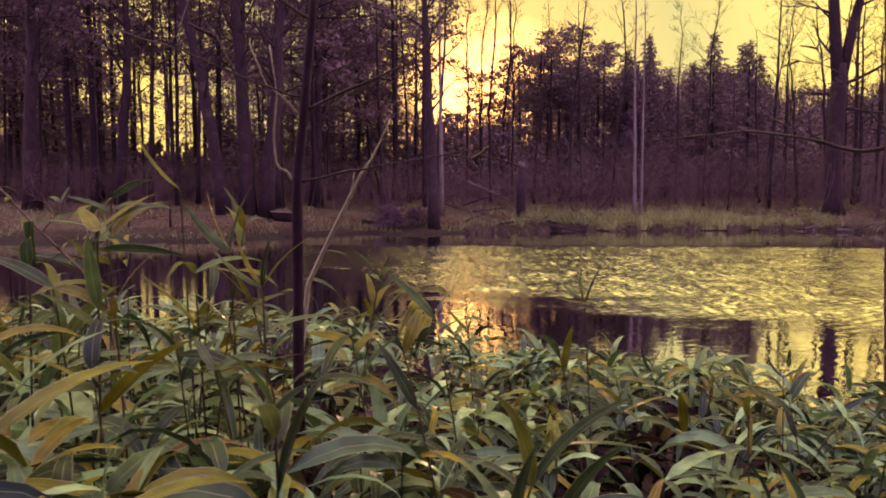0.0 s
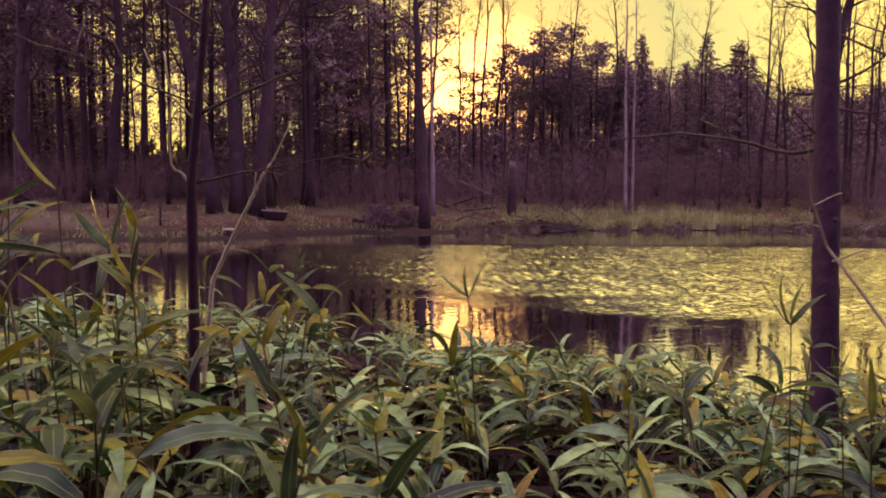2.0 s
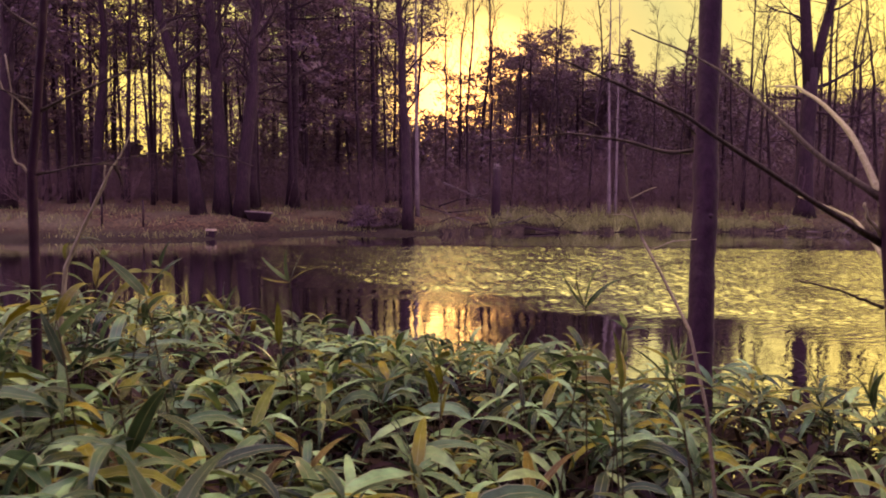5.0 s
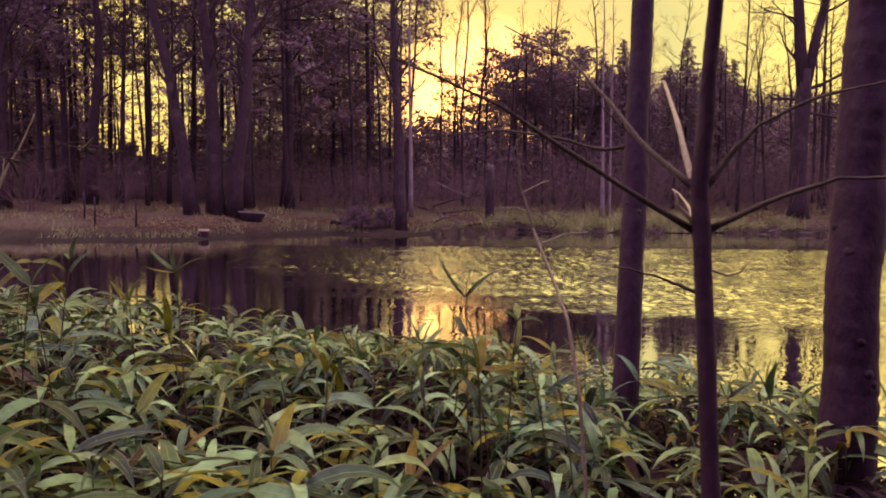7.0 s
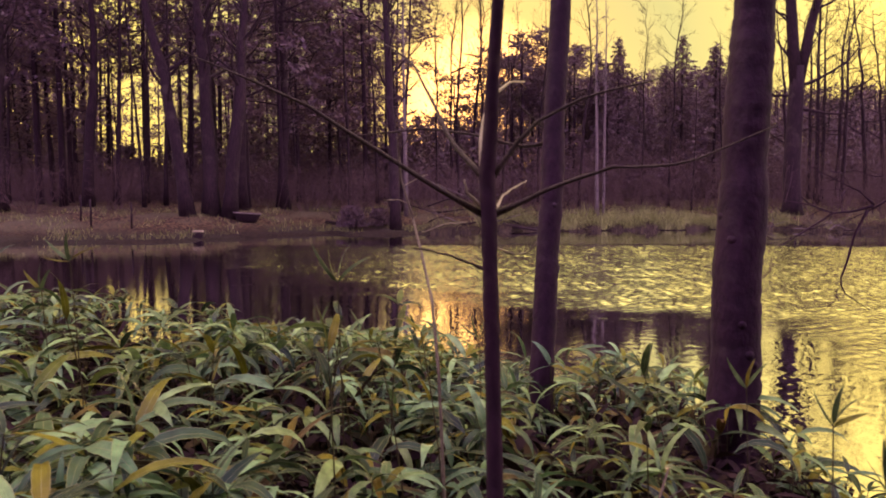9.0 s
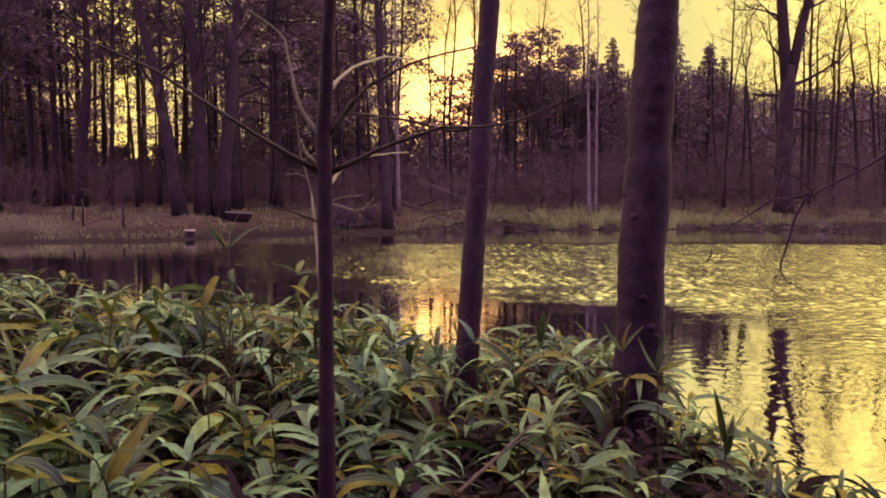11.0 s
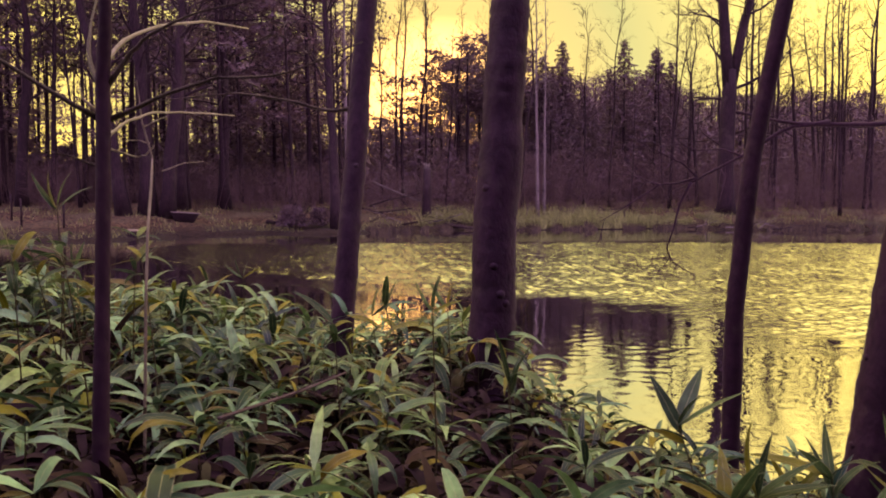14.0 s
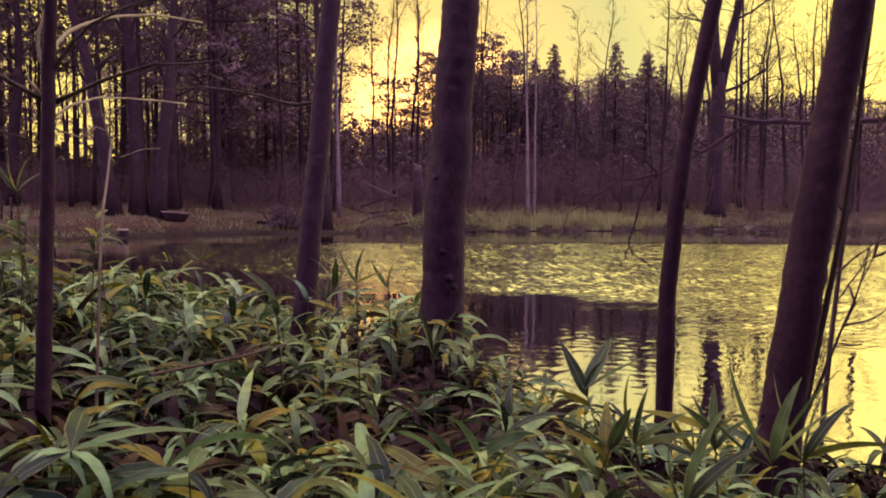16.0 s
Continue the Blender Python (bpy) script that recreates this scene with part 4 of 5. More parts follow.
near_tree("sapling", (1.6, YB - 0.22, ground_z(1.6, YB - 0.22) - 0.05), "dark young tree with spreading low branches among bamboo", "sapling",
          ((1.6, YB - 0.22, 0.4), (1.592, YB - 0.11, 1.1), (1.584, YB - 0.03, 1.66), (1.58, YB, 1.87), (1.59, YB, 2.07), (1.605, YB, 2.3), (1.68, YB, 3.6)), (0.023, 0.0185, 0.0165, 0.018, 0.0145, 0.013, 0.006),
          [("branch", "", BRANCH_BARK, 0.0075, ((1.57, YB, 1.87), (1.5, YB + 0.12, 1.96), (1.46, YB + 0.25, 2.06), (1.405, YB + 0.45, 2.19), (1.26, YB + 0.65, 2.31))),
           ("branch", "", BRANCH_BARK, 0.0075, ((1.59, YB, 1.87), (1.64, YB, 1.94), (1.69, YB, 1.99), (1.79, YB, 2.04), (1.95, YB, 2.08))),
           ("branch", "pale barkless rising branch", PALE_WOOD, 0.0075, ((1.57, YB, 1.86), (1.571, YB + 0.07, 1.95), (1.585, YB + 0.17, 2.02), (1.62, YB + 0.35, 2.09), (1.685, YB + 0.61, 2.16), (1.76, YB + 0.9, 2.2))),
           ("branch", "", BRANCH_BARK, 0.007, ((1.57, YB, 1.79), (1.4, YB, 1.89), (1.2, YB, 2.02), (1.06, YB, 2.085), (0.9, YB, 2.15))),
           ("branch", "", BRANCH_BARK, 0.007, ((1.595, YB, 1.79), (1.725, YB, 1.85), (1.85, YB, 1.89), (2.0, YB, 1.895), (2.2, YB, 1.98))),
           ("branch", "pale curled dead twig", PALE_WOOD, 0.0055, ((1.572, YB, 1.79), (1.555, YB - 0.01, 1.82), (1.535, YB - 0.01, 1.835), (1.53, YB - 0.01, 1.865))),
           ("branch", "pale dead branch", PALE_WOOD, 0.0048, ((1.585, YB, 1.745), (1.6, YB + 0.08, 1.79), (1.632, YB + 0.22, 1.832), (1.69, YB + 0.45, 1.855), (1.745, YB + 0.7, 1.873))),
           ("branch", "", PALE_WOOD, 0.003, ((1.59, YB, 1.72), (1.64, YB + 0.02, 1.7), (1.67, YB + 0.02, 1.705), (1.69, YB + 0.02, 1.73))),
           ("branch", "", BRANCH_BARK, 0.004, ((1.58, YB, 1.67), (1.5, YB, 1.7), (1.42, YB, 1.72)))], BARK_NEAR, 3, False, 6)

near_tree("tree", (1.93, 3.1, ground_z(1.93, 3.1) - 0.05), "slim straight dark-barked tree on the near bank", "tree",
          ((1.93, 3.1, 0.05), (2.0, 3.3, 1.0), (2.065, 3.48, 1.85), (2.135, 3.68, 2.8), (2.42, 4.4, 7.0)), (0.075, 0.062, 0.058, 0.055, 0.03),
          with_mat(top_boughs(1, (2.4, 4.34, 6.6), 6, 1.8, 0.016), BARK_NEAR) +
          [("branch", "", BRANCH_BARK, 0.013, ((2.06, Y1, 2.1), (1.95, Y1, 2.08), (1.85, Y1, 2.09), (1.74, Y1, 2.13), (1.62, Y1, 2.15), (1.43, Y1, 2.175), (1.3, Y1, 2.165), (1.17, Y1, 2.15), (0.96, Y1, 2.13))),
           ("branch", "", BRANCH_BARK, 0.006, ((2.07, Y1 - 0.02, 2.14), (1.93, Y1 - 0.05, 2.26), (1.8, Y1 - 0.08, 2.42), (1.6, Y1 - 0.1, 2.5)))], BARK_BEECH, 6, True, 7, 5)
near_tree("tree", (2.66, 2.52, ground_z(2.66, 2.52) - 0.05), "stout grey-barked tree with knots at the water's edge", "tree",
          ((2.66, 2.52, 0.0), (2.7, 2.62, 0.95), (2.755, 2.72, 1.85), (2.82, 2.8, 2.6), (3.1, 3.25, 7.5)), (0.125, 0.105, 0.096, 0.086, 0.05),
          with_mat(top_boughs(2, (3.07, 3.2, 7.0), 7, 2.2, 0.022), BARK_BEECH), BARK_BEECH, 6, True, 8, 7)
near_tree("tree", (3.64, 2.25, ground_z(3.64, 2.25) - 0.05), "slim dark tree bending over the water", "tree",
          ((3.645, 2.25, -0.05), (3.64, 2.25, 0.5), (3.65, 2.25, 1.16), (3.71, 2.25, 1.78), (3.83, 2.25, 2.4), (4.35, 2.25, 5.2)), (0.042, 0.039, 0.037, 0.035, 0.033, 0.016),
          with_mat(top_boughs(3, (4.3, 2.25, 5.0), 5, 1.5, 0.012), BARK_NEAR), BARK_NEAR, 4, True, 9)
near_tree("tree", (3.8, 1.6, ground_z(3.8, 1.6) - 0.05), "dark leaning tree on the near bank", "tree",
          ((3.74, 1.6, 0.1), (3.82, 1.6, 0.78), (3.925, 1.6, 1.55), (4.03, 1.6, 2.2), (4.7, 1.6, 6.5)), (0.088, 0.073, 0.066, 0.061, 0.035),
          with_mat(top_boughs(4, (4.65, 1.6, 6.2), 6, 1.8, 0.02), BARK_NEAR), BARK_NEAR, 5, True, 10, 3)

# a tree past the eastern end of the bank whose bough hangs over the water
YO = 4.8
near_tree("tree", (8.3, 0.9, ground_z(8.3, 0.9) - 0.1), "dark leafless tree with a bough hanging over the water", "tree",
          ((8.3, 0.9, 0.0), (8.3, 0.9, 1.2), (8.33, 0.95, 2.4), (8.5, 1.1, 6.5)), (0.15, 0.13, 0.12, 0.06),
          with_mat(top_boughs(5, (8.48, 1.08, 6.2), 7, 2.4, 0.03), BARK_NEAR) +
          [("bough", "", BARK_NEAR, 0.04, ((8.33, 0.95, 2.4), (7.6, 2.9, 2.3), (6.3, YO, 2.16), (5.72, YO, 2.13), (5.23, YO, 2.14), (4.98, YO, 2.18))),
           ("bough", "", BARK_NEAR, 0.022, ((5.5, YO, 2.15), (5.18, YO, 2.11), (4.84, YO, 1.9), (4.6, YO, 1.78), (4.44, YO, 1.69))),
           ("bough", "", BARK_NEAR, 0.012, ((4.46, YO, 1.71), (4.38, YO, 1.56), (4.34, YO, 1.38), (4.28, YO, 1.21), (4.33, YO, 1.12), (4.52, YO, 1.0))),
           ("bough", "", BARK_NEAR, 0.012, ((4.5, YO, 1.74), (4.35, YO, 1.7), (4.22, YO, 1.69), (4.05, YO, 1.75), (3.87, YO, 1.78))),
           ("bough", "", BARK_NEAR, 0.01, ((4.5, YO, 1.75), (4.4, YO, 1.84), (4.31, YO, 1.88), (4.04, YO, 2.02))),
           ("bough", "", BARK_NEAR, 0.009, ((4.22, YO, 1.69), (4.08, YO, 1.6), (3.92, YO, 1.5), (3.78, YO, 1.42))),
           ("bough", "", BARK_NEAR, 0.009, ((4.84, YO, 1.9), (4.7, YO, 1.95), (4.5, YO, 1.94), (4.35, YO, 1.99)))], BARK_NEAR, 0, True, 11)

YD = 2.15
near_tree("dead_sapling", (1.5, YD - 0.55, ground_z(1.5, YD - 0.55)), "thin pale dead stem with side twigs among bamboo", "dead sapling",
          ((1.5, YD - 0.55, 0.7), (1.475, YD - 0.4, 1.3), (1.455, YD - 0.3, 1.5), (1.42, YD - 0.14, 1.64), (1.39, YD - 0.02, 1.745), (1.35, YD, 1.88), (1.335, YD, 2.03)), (0.0055, 0.005, 0.0048, 0.0045, 0.0042, 0.0036, 0.0025),
          [("twig", "", PALE_WOOD, 0.0028, ((1.42, YD, 1.7), (1.5, YD, 1.73), (1.57, YD, 1.735))),
           ("twig", "", PALE_WOOD, 0.0028, ((1.375, YD, 1.8), (1.33, YD, 1.815), (1.29, YD, 1.81))),
           ("twig", "", PALE_WOOD, 0.0028, ((1.355, YD, 1.86), (1.4, YD, 1.885), (1.44, YD, 1.9)))], DEAD_BARK, 0, False, 12)
for x, y, z, e, h, s in ((4.18, 2.0, 0.2, 0.2, 2.3, 13), (4.35, 1.9, 0.2, 0.35, 1.5, 14)):
    near_tree("shoot", (x, y, z), "thin dark upright shoot on the near bank", "shoot",
              ((x, y, z), (x + e * 0.25, y, z + h * 0.33), (x + e * 0.6, y, z + h * 0.66), (x + e, y, z + h)), (0.012, 0.01, 0.008, 0.004),
              [("twig", "", TWIG, 0.004, ((x + e * 0.5, y, z + h * 0.55), (x + e * 0.5 + 0.15, y, z + h * 0.68), (x + e * 0.5 + 0.24, y, z + h * 0.85))),
               ("twig", "", TWIG, 0.004, ((x + e * 0.3, y, z + h * 0.4), (x + e * 0.3 + 0.12, y, z + h * 0.47), (x + e * 0.3 + 0.3, y, z + h * 0.52)))], TWIG, 0, True, s)


# ---- bamboo ----
def hollow(x, y):
    """A thinner, lower strip in the bamboo between the path's edge and the bank."""
    return smooth(0.75, 1.0, y) * smooth(1.7, 1.4, y) * smooth(1.1, 1.6, x) * smooth(3.0, 2.5, x)


def canopy(x, y):
    """Height of the bamboo's top over the water."""
    base = 1.36 - 0.17 * smooth(-0.6, 0.6, x) - 0.25 * smooth(0.4, 2.0, x) - 0.05 * smooth(2.0, 2.8, x) - 0.5 * smooth(2.65, 3.3, x) * smooth(0.1, 0.9, y)
    near = 0.16 * smooth(1.9, 0.6, y) * (1 - 0.6 * smooth(1.0, 2.6, x))
    mound = 0.1 * smooth(2.3, 2.55, x) * smooth(3.0, 2.75, x) * smooth(1.3, 1.9, y)
    return base + near + mound - 0.1 * hollow(x, y) - 0.25 * smooth(3.2, 4.8, y) + 0.1 * noise.noise((x * 1.3, y * 1.3, 0.7)) + 0.05 * noise.noise((x * 4, y * 4, 3.7))


def blades(base, az, el, length, width, droop, twist, stations):
    """Vertices of many lance-shaped leaves: a folded strip that bends down along its length."""
    n = len(length)
    s = np.linspace(0, 1, stations)
    prof = np.sin(np.pi * np.clip(s, 0.0, 1) ** 0.62) ** 0.8
    prof[0], prof[-1] = 0.12, 0.02
    ang = el[:, None] - droop[:, None] * s[None, :] ** 1.3
    ds = length[:, None] / (stations - 1)
    hor = np.concatenate([np.zeros((n, 1)), np.cumsum(np.cos(ang[:, :-1]) * ds, 1)], 1)
    ver = np.concatenate([np.zeros((n, 1)), np.cumsum(np.sin(ang[:, :-1]) * ds, 1)], 1)
    ca, sa = np.cos(az)[:, None], np.sin(az)[:, None]
    mid = np.stack([base[:, 0:1] + hor * ca, base[:, 1:2] + hor * sa, base[:, 2:3] + ver], 2)
    sx, sy = -sa, ca
    tw = twist[:, None]
    up = np.stack([-np.sin(ang) * ca, -np.sin(ang) * sa, np.cos(ang)], 2)
    side = np.stack([sx * np.ones_like(ang), sy * np.ones_like(ang), np.zeros_like(ang)], 2)
    w = (width[:, None] * prof[None, :] * 0.5)[:, :, None]
    across = side * np.cos(tw)[:, :, None] + up * np.sin(tw)[:, :, None]
    over = up * np.cos(tw)[:, :, None] - side * np.sin(tw)[:, :, None]
    left, right = mid + (across + over * 0.22) * w, mid + (-across + over * 0.22) * w
    return np.stack([left, mid, right], 2).reshape(n, stations * 3, 3)


def blade_faces(n, stations):
    one = []
    for i in range(stations - 1):
        a = i * 3
        one += [(a, a + 1, a + 4, a + 3), (a + 1, a + 2, a + 5, a + 4)]
    one = np.array(one)
    return (one[None] + (np.arange(n) * stations * 3)[:, None, None]).reshape(-1, 4)


def blade_mesh(name, v, f, mat, stations):
    me = bpy.data.meshes.new(name)
    v = v.reshape(-1, 3)
    me.vertices.add(len(v))
    me.vertices.foreach_set("co", v.ravel())
    me.loops.add(f.size)
    me.loops.foreach_set("vertex_index", f.ravel().astype(np.int32))
    me.polygons.add(len(f))
    me.polygons.foreach_set("loop_start", np.arange(0, f.size, 4, dtype=np.int32))
    me.update(calc_edges=True)
    st = stations
    across = np.tile([0.0, 0.5, 1.0], len(v) // 3)
    lengthwise = np.tile(np.repeat(np.linspace(0, 1, st), 3), len(v) // (3 * st)) + np.repeat(np.arange(len(v) // (3 * st)), 3 * st) * 7.3
    uv = np.stack([across, lengthwise], 1)[f.ravel()]
    me.uv_layers.new(name="UVMap").data.foreach_set("uv", uv.ravel())
    me.materials.append(mat)
    me.shade_smooth()
    return me


def path_y(x):
    """The footpath's line along the thicket."""
    return 0.02 - 0.4 * smooth(0, 2.6, x) * 2.3


def thicket():
    """The bamboo on the near bank: culms and leaf fans."""
    r = np.random.default_rng(4)
    shoots, culms = [], Geo()
    tries = 0
    while len(shoots) < 7000 and tries < 40000:
        tries += 1
        x, y = r.uniform(-5.5, 6.5), r.uniform(-0.6, 5.2)
        if y > near_edge(x) + 0.12 or y < path_y(x) + 0.62 + 0.25 * r.random():
            continue
        if (x - 1.0) ** 2 + y ** 2 > 40:
            continue
        keep = 1.0 if y < 3.2 else 0.75
        if x < -3 or x > 4.6:
            keep *= 0.5
        # dry marks the low shoots whose leaves carry the shade in their colour
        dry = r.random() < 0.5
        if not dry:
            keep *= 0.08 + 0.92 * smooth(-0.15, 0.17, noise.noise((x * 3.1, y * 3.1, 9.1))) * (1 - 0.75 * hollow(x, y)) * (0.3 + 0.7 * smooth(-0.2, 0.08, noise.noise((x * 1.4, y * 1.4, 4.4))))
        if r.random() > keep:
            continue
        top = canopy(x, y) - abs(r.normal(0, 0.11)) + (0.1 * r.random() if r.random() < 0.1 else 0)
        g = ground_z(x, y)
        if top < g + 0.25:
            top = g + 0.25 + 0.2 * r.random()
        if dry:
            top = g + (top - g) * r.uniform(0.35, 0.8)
        shoots.append((x, y, g, top, dry))
    base, az, el, ln, wd, dr, tw, old = [], [], [], [], [], [], [], []
    for x, y, g, top, dry in shoots:
        lx, ly = r.normal(0, 0.07), r.normal(0, 0.07)
        a, b = Vector((x - lx, y - ly, g - 0.05)), Vector((x, y, top))
        culms.tube([a, a.lerp(b, 0.55) + Vector((lx * 0.3, ly * 0.3, 0)), b], [0.0035, 0.003, 0.0018], 3, False)
        k = r.integers(5, 9)
        a0 = r.uniform(0, 6.283)
        size = r.uniform(0.7, 1.2)
        lift = r.uniform(0.0, 0.55)
        # a fan: leaves spring from the culm's tip and arch over on all sides
        for j in range(k):
            p = b if j < 5 else a.lerp(b, r.uniform(0.8, 0.97))
            base.append((p.x, p.y, p.z))
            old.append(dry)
            az.append(a0 + j * 2.4 + r.normal(0, 0.3))
            el.append(lift + r.normal(0, 0.22) if j or r.random() < 0.7 else r.uniform(0.8, 1.4))
            ln.append(size * r.uniform(0.13, 0.25))
            wd.append(ln[-1] * r.uniform(0.115, 0.185))
            dr.append(r.uniform(0.7, 2.1))
            tw.append(r.normal(0, 0.38))
    arr = [np.array(q, dtype=float) for q in (base, az, el, ln, wd, dr, tw)]
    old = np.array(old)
    # the low shoots' leaves take the dark colour that stands for shade
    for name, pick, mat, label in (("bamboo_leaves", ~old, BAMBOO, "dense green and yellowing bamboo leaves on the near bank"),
                                   ("shade_leaves", old, SHADE_LEAF, "dark brown bamboo leaves low in the thicket, shade put into their colour")):
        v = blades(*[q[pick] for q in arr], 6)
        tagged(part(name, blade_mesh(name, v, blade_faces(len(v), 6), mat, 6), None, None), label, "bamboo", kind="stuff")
    tagged(part("bamboo_culms", culms, CULM, None), "thin brown bamboo culms under the leaves", "bamboo culms", kind="stuff")


thicket()


def leaf_mesh(i):
    """One leaf by itself, pointing along x from its own base."""
    r = np.random.default_rng(100 + i)
    v = blades(np.zeros((1, 3)), np.zeros(1), np.array([0.15]), np.array([0.17]), np.array([0.023 + 0.004 * (i % 3)]), np.array([0.3 + 0.36 * (i % 5)]), np.array([r.normal(0, 0.3)]), 8)
    return blade_mesh("leaf", v, blade_faces(1, 8), BAMBOO_SINGLE, 8)


LEAVES = [leaf_mesh(i) for i in range(8)]


def bamboo_shoot(x, y, top, n, spread, seed, size=1.0):
    """A shoot rising above the thicket, leaf by leaf."""
    r = random.Random(seed)
    g = ground_z(x, y)
    th = thing("bamboo_shoot", (x, y, g), "bamboo shoot with a fan of narrow leaves above the thicket", "bamboo", "shoots above the thicket")
    c = Geo()
    h = top - g
    bend = Vector((r.uniform(-0.13, 0.13), r.uniform(-0.1, 0.1), 0))
    stem = [Vector((0, 0, h * k)) + bend * k ** 2.2 for k in (0, 0.25, 0.45, 0.6, 0.72, 0.82, 0.9, 0.96, 1.0)]
    stem[0].z = -0.05
    c.tube(stem, [0.003 - 0.00018 * k for k in range(9)], 5, False)
    part("culm", c, CULM, th)
    a0 = r.uniform(0, 6.28)
    for j in range(n):
        ob = part("leaf", LEAVES[r.randrange(8)], None, th)
        pitch = r.uniform(*spread)
        ob.location = stem[-1] if j < 2 else along(stem, r.uniform(0.62, 0.99))
        ob.rotation_euler = Euler((r.uniform(-0.6, 0.6), -pitch, a0 + j * 2.5 + r.uniform(-0.5, 0.5)))
        s = size * r.uniform(0.6, 1.1)
        ob.scale = (s, s * r.uniform(0.85, 1.2), s)


for i, (x, y, top, n, spread, size) in enumerate((
    (-0.62, 1.35, 1.83, 6, (-0.2, 1.2), 1.05), (-0.2, 0.95, 1.6, 5, (0.5, 1.4), 1.1), (-0.02, 0.85, 1.56, 5, (0.6, 1.4), 1.15), (0.05, 1.3, 1.6, 4, (0.7, 1.4), 0.9),
    (0.62, 2.3, 1.33, 6, (0.1, 1.3), 1.0), (1.1, 2.2, 1.28, 5, (0.1, 1.2), 1.0), (1.2, 1.5, 1.42, 4, (0.5, 1.3), 1.0), (0.95, 2.8, 1.2, 5, (0.2, 1.3), 0.9),
    (1.45, 2.9, 1.2, 3, (0.9, 1.4), 1.0), (-0.55, 1.1, 1.6, 5, (0.2, 1.3), 1.0), (-0.85, 1.7, 1.65, 6, (0.1, 1.1), 1.0), (0.3, 0.8, 1.4, 6, (-0.1, 1.0), 1.1),
    (0.55, 1.0, 1.35, 6, (-0.1, 1.0), 1.0), (0.75, 1.8, 1.35, 4, (0.4, 1.3), 0.9), (1.35, 0.7, 1.3, 5, (0.0, 1.1), 1.0), (2.1, 1.7, 1.2, 5, (0.2, 1.3), 1.0),
    (2.35, 2.2, 1.18, 4, (0.6, 1.4), 1.05), (2.6, 1.3, 1.1, 6, (0.0, 1.2), 1.0), (2.9, 0.8, 0.98, 6, (0.1, 1.2), 1.25), (3.1, 1.1, 1.0, 5, (0.4, 1.3), 1.2),
    (3.3, 0.9, 0.95, 6, (0.1, 1.2), 1.25), (2.75, 0.6, 0.95, 6, (0.0, 1.0), 1.2), (2.2, 0.2, 1.05, 7, (-0.2, 0.9), 1.1), (1.75, 0.25, 1.08, 7, (-0.2, 0.9), 1.15),
    (2.55, 0.1, 1.0, 7, (-0.2, 1.0), 1.1), (1.3, 0.3, 1.16, 6, (-0.2, 0.9), 1.1), (0.9, 0.75, 1.25, 6, (-0.2, 1.0), 1.0), 
    (-0.75, 1.0, 1.7, 6, (-0.7, 0.8), 0.9), (-0.95, 1.3, 1.78, 6, (-0.7, 0.9), 0.9), (-0.6, 1.75, 1.74, 6, (-0.7, 0.9), 0.8), (-0.5, 2.1, 1.72, 6, (-0.7, 0.8), 0.8),
    (-1.15, 1.55, 1.8, 6, (-0.8, 0.8), 0.9), (-1.3, 2.0, 1.78, 6, (-0.8, 0.8), 0.9), (-0.85, 2.05, 1.75, 6, (-0.8, 0.8), 0.8), (-1.6, 2.1, 1.8, 6, (-0.8, 0.8), 0.9),
    (-0.36, 1.55, 1.62, 7, (-0.4, 1.1), 1.1), (-0.28, 1.3, 1.58, 7, (-0.4, 1.1), 1.1), (-0.42, 1.35, 1.6, 7, (-0.4, 1.1), 1.1), (-0.3, 1.65, 1.66, 6, (-0.4, 1.2), 1.0), (-0.1, 1.5, 1.6, 7, (-0.3, 1.1), 1.1),
    (-0.7, 1.5, 1.72, 7, (-0.4, 1.1), 1.1), (-0.9, 1.0, 1.66, 7, (-0.4, 1.1), 1.1), (0.08, 1.75, 1.6, 6, (-0.4, 1.1), 1.0), (-0.5, 1.2, 1.6, 6, (-0.5, 0.9), 1.2), (0.2, 1.2, 1.52, 7, (-0.3, 1.1), 1.1),
    (-0.88, 1.6, 1.84, 6, (-0.4, 1.0), 0.95), (-0.78, 1.75, 1.88, 6, (-0.4, 1.1), 0.9), (-0.66, 1.6, 1.8, 6, (-0.4, 1.0), 0.95), (-0.55, 1.7, 1.82, 6, (-0.3, 1.1), 0.9), (-0.46, 1.5, 1.74, 6, (-0.4, 1.0), 0.95),
    (-0.25, 1.75, 1.7, 6, (-0.3, 1.1), 0.9), (-0.95, 1.9, 1.86, 6, (-0.4, 1.0), 0.9), (-0.15, 1.9, 1.66, 5, (-0.2, 1.1), 0.9), (-1.1, 1.8, 1.88, 6, (-0.4, 1.0), 0.9),
    (1.25, 1.7, 1.46, 7, (-0.3, 0.9), 0.95), (1.4, 1.5, 1.44, 7, (-0.4, 0.8), 0.95), (1.3, 2.1, 1.46, 7, (-0.4, 0.8), 0.9), (1.5, 1.8, 1.4, 7, (-0.4, 0.8), 0.9), (1.1, 1.95, 1.44, 6, (-0.4, 0.8), 0.9),
    (0.4, 1.9, 1.48, 5, (0.2, 1.2), 0.9), (-0.3, 2.4, 1.62, 5, (0.2, 1.2), 0.9), (-1.1, 2.2, 1.7, 6, (0.1, 1.2), 1.0), (-1.4, 1.6, 1.7, 6, (0.1, 1.2), 1.0))):
    bamboo_shoot(x, y, top, n, spread, 300 + i, size)


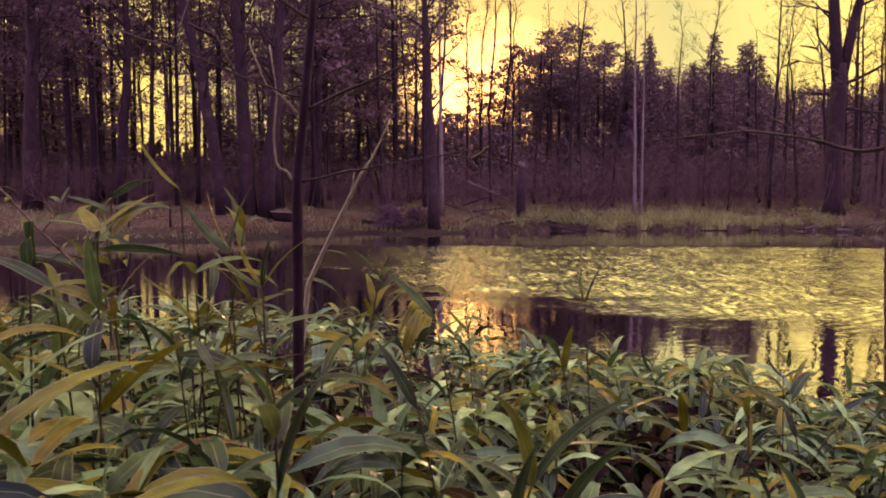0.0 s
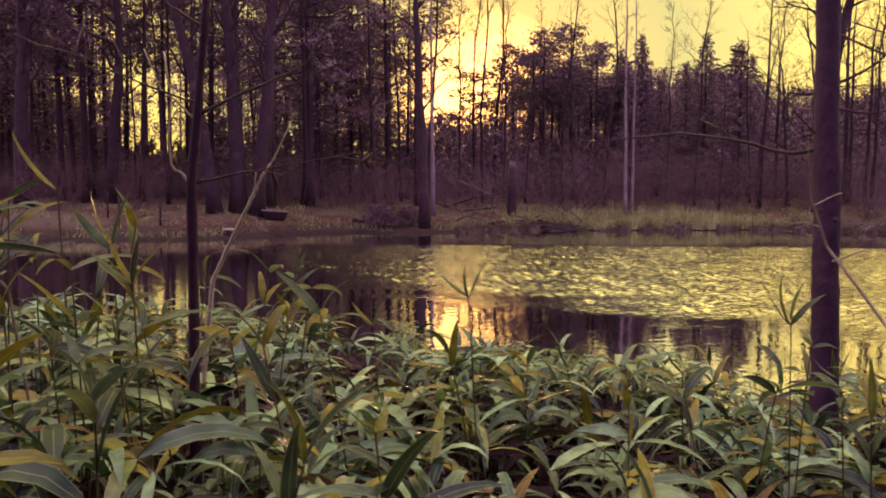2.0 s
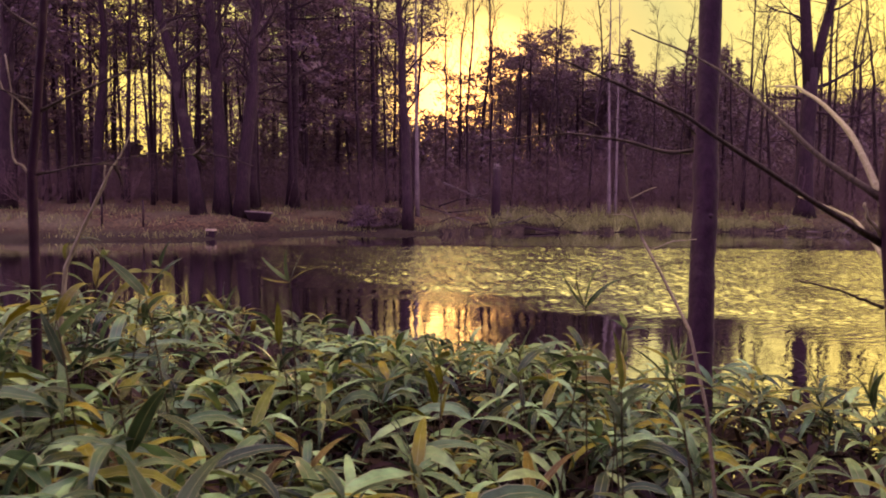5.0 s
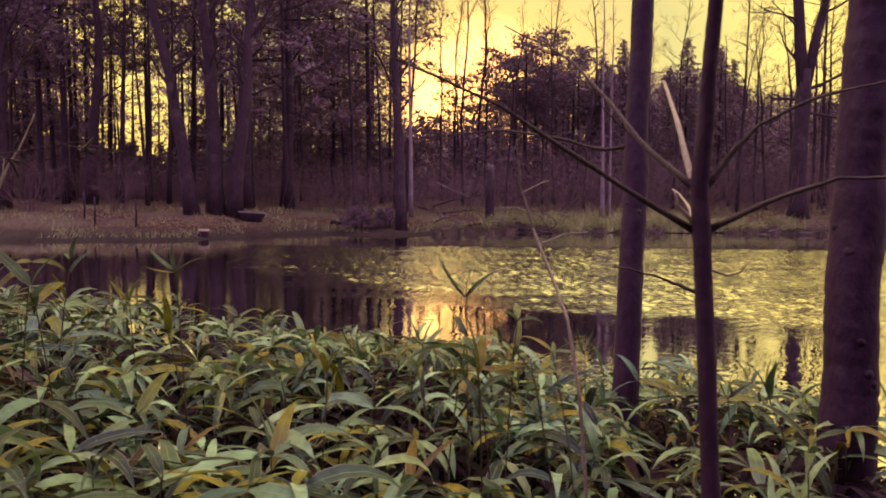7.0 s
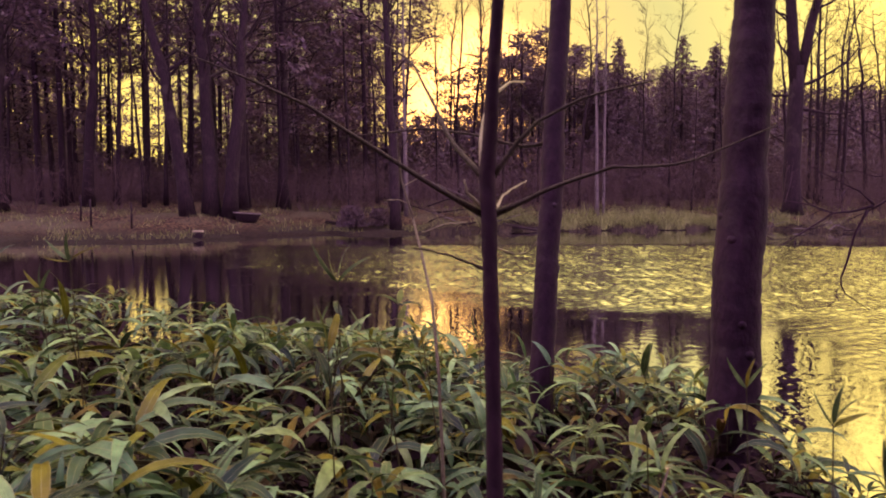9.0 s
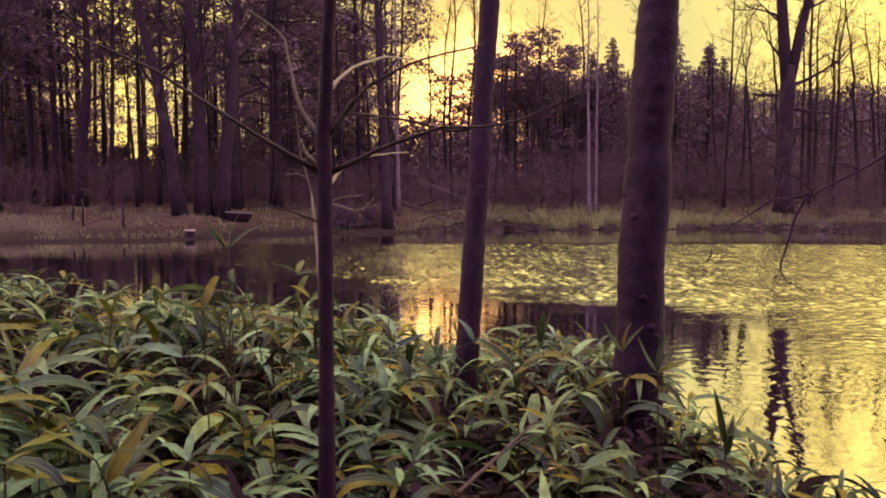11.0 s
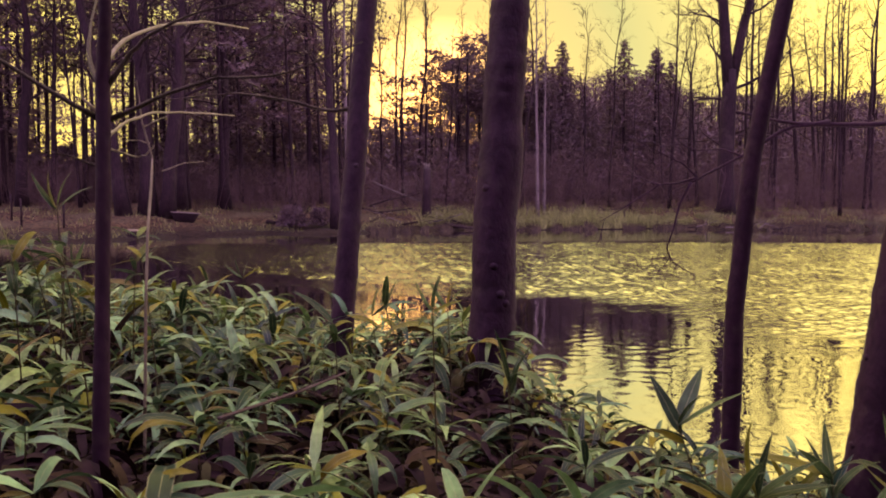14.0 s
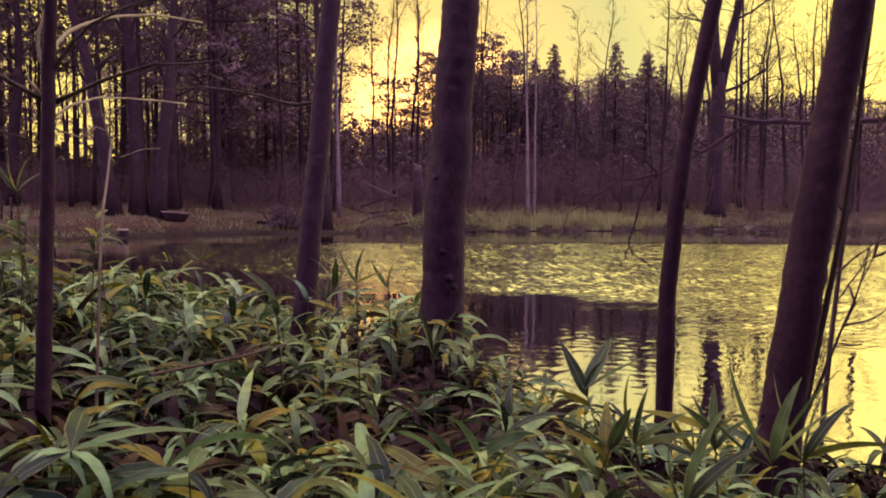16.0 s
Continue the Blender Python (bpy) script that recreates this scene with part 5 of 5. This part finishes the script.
def bamboo_fan(x, y, top, n, a, b, size, seed):
    """A shoot whose leaves spread like fingers."""
    r = random.Random(seed)
    g = ground_z(x, y)
    th = thing("bamboo_shoot", (x, y, g), "bamboo shoot with leaves spread like fingers above the thicket", "bamboo", "shoots above the thicket")
    c = Geo()
    tip = Vector((r.uniform(-0.03, 0.03), 0, top - g))
    c.tube([(0, 0, -0.05), tip * 0.5 + Vector((0.02, 0, 0)), tip], [0.0028, 0.0024, 0.0017], 6, False)
    part("culm", c, CULM, th)
    for j in range(n):
        ob = part("leaf", LEAVES[r.choice((0, 1, 5, 6))], None, th)
        ang = a + (b - a) * j / max(1, n - 1) + r.uniform(-0.12, 0.12)
        ob.location = tip - Vector((0, 0, 0.01 * r.random()))
        ob.rotation_euler = Euler((r.uniform(-0.7, 0.7), -ang, r.uniform(-0.35, 0.35)))
        s = size * r.uniform(0.8, 1.1)
        ob.scale = (s, s, s)


for i, (x, y, top, n, a, b, size) in enumerate((
    (0.365, 1.85, 1.635, 5, 0.5, 2.9, 0.6), (1.15, 1.85, 1.57, 4, 0.8, 2.2, 0.92), (1.02, 2.3, 1.34, 4, 0.4, 2.4, 0.62), (0.1, 2.2, 1.5, 3, 1.2, 2.2, 0.7),
    (2.35, 1.2, 1.31, 4, 0.3, 2.0, 0.6), (1.62, 2.5, 1.27, 4, 0.5, 2.6, 0.65), (2.45, 1.9, 1.22, 3, 0.8, 2.2, 0.7), (3.05, 0.75, 0.98, 6, 0.1, 2.9, 0.95),
    (2.2, 2.5, 1.1, 4, 0.6, 2.5, 0.7), (3.35, 1.2, 0.8, 5, 0.2, 2.8, 0.9), (0.75, 2.7, 1.26, 4, 0.4, 2.7, 0.7), (-0.35, 1.45, 1.72, 4, 0.8, 2.6, 0.8),
    (-0.5, 1.5, 1.91, 1, 2.25, 2.25, 0.95), (-0.44, 1.6, 1.78, 3, 1.2, 2.4, 0.9), (3.2, 0.5, 1.02, 5, 0.3, 2.4, 1.3), (3.45, 0.8, 0.92, 5, 0.2, 2.6, 1.25), (3.0, 0.35, 1.0, 6, 0.1, 2.9, 1.1))):
    bamboo_fan(x, y, top, n, a, b, size, 700 + i)

SH = 1.62
near_tree("shoot", (3.88, SH, 0.5), "dark crooked shoot rising beside the leaning tree", "shoot",
          ((3.88, SH, 0.45), (3.9, SH, 0.72), (3.94, SH, 0.95), (4.0, SH, 1.27), (4.03, SH, 1.45), (4.07, SH, 1.8), (4.12, SH, 2.3)), (0.014, 0.013, 0.012, 0.0105, 0.009, 0.007, 0.004),
          [("twig", "", TWIG, 0.008, ((3.9, SH, 0.74), (3.97, SH, 0.9), (4.03, SH, 1.06), (4.09, SH, 1.2), (4.14, SH, 1.4))),
           ("twig", "", TWIG, 0.005, ((4.0, SH, 1.27), (4.08, SH, 1.34), (4.17, SH, 1.4), (4.3, SH, 1.43))),
           ("twig", "", TWIG, 0.0045, ((4.05, SH, 1.1), (4.15, SH, 1.12), (4.24, SH, 1.18), (4.36, SH, 1.19))),
           ("twig", "", TWIG, 0.004, ((4.03, SH, 1.5), (3.97, SH, 1.58), (3.94, SH, 1.7))),
           ("twig", "", TWIG, 0.004, ((4.06, SH, 1.72), (4.13, SH, 1.76), (4.2, SH, 1.86)))], TWIG, 0, True, 44)

near_tree("dead_twig", (1.88, 0.95, 1.11), "thin dark dead twig lying in the bamboo", "dead twig",
          ((1.88, 0.95, 1.11), (1.95, 1.15, 1.09), (2.02, 1.35, 1.07), (2.12, 1.6, 1.06)), (0.004, 0.0045, 0.004, 0.003),
          [("twig", "", TWIG, 0.0025, ((2.0, 1.3, 1.075), (2.06, 1.33, 1.1), (2.11, 1.35, 1.11)))], TWIG, 0, False, 41)

# a leaning twig with small fresh leaves at the thicket's western end
YT = 1.87
twig_points = ((-0.78, YT, 1.3), (-0.83, YT, 1.65), (-0.93, YT, 1.75), (-1.0, YT, 1.82), (-1.08, YT, 1.91), (-1.16, YT, 1.98))
budding = near_tree("budding_shrub", (-0.78, YT, 1.2), "thin pale shrub twig with small fresh leaves", "shrub",
                    twig_points, (0.004, 0.0038, 0.0032, 0.0028, 0.0024, 0.0015),
                    [("twig", "", DEAD_BARK, 0.0022, ((-0.93, YT, 1.75), (-0.97, YT, 1.73), (-1.02, YT, 1.74))),
                     ("twig", "", DEAD_BARK, 0.0022, ((-0.98, YT, 1.8), (-0.95, YT, 1.83), (-0.93, YT, 1.87)))], DEAD_BARK, 0, False, 51)
bud = random.Random(52)
for x, z in ((-0.93, 1.87), (-0.95, 1.84), (-1.0, 1.82), (-1.02, 1.745), (-1.05, 1.88), (-1.08, 1.91), (-0.93, 1.76), (-1.12, 1.95), (-0.88, 1.7)):
    for _ in range(2):
        ob = part("leaf", LEAVES[bud.randrange(8)], None, budding)
        ob.location = Vector((x, YT, z)) - budding.location
        ob.rotation_euler = Euler((bud.uniform(-0.6, 0.6), -bud.uniform(-0.4, 1.1), bud.uniform(0, 6.28)))
        ob.scale = (0.28, 0.5, 0.28)
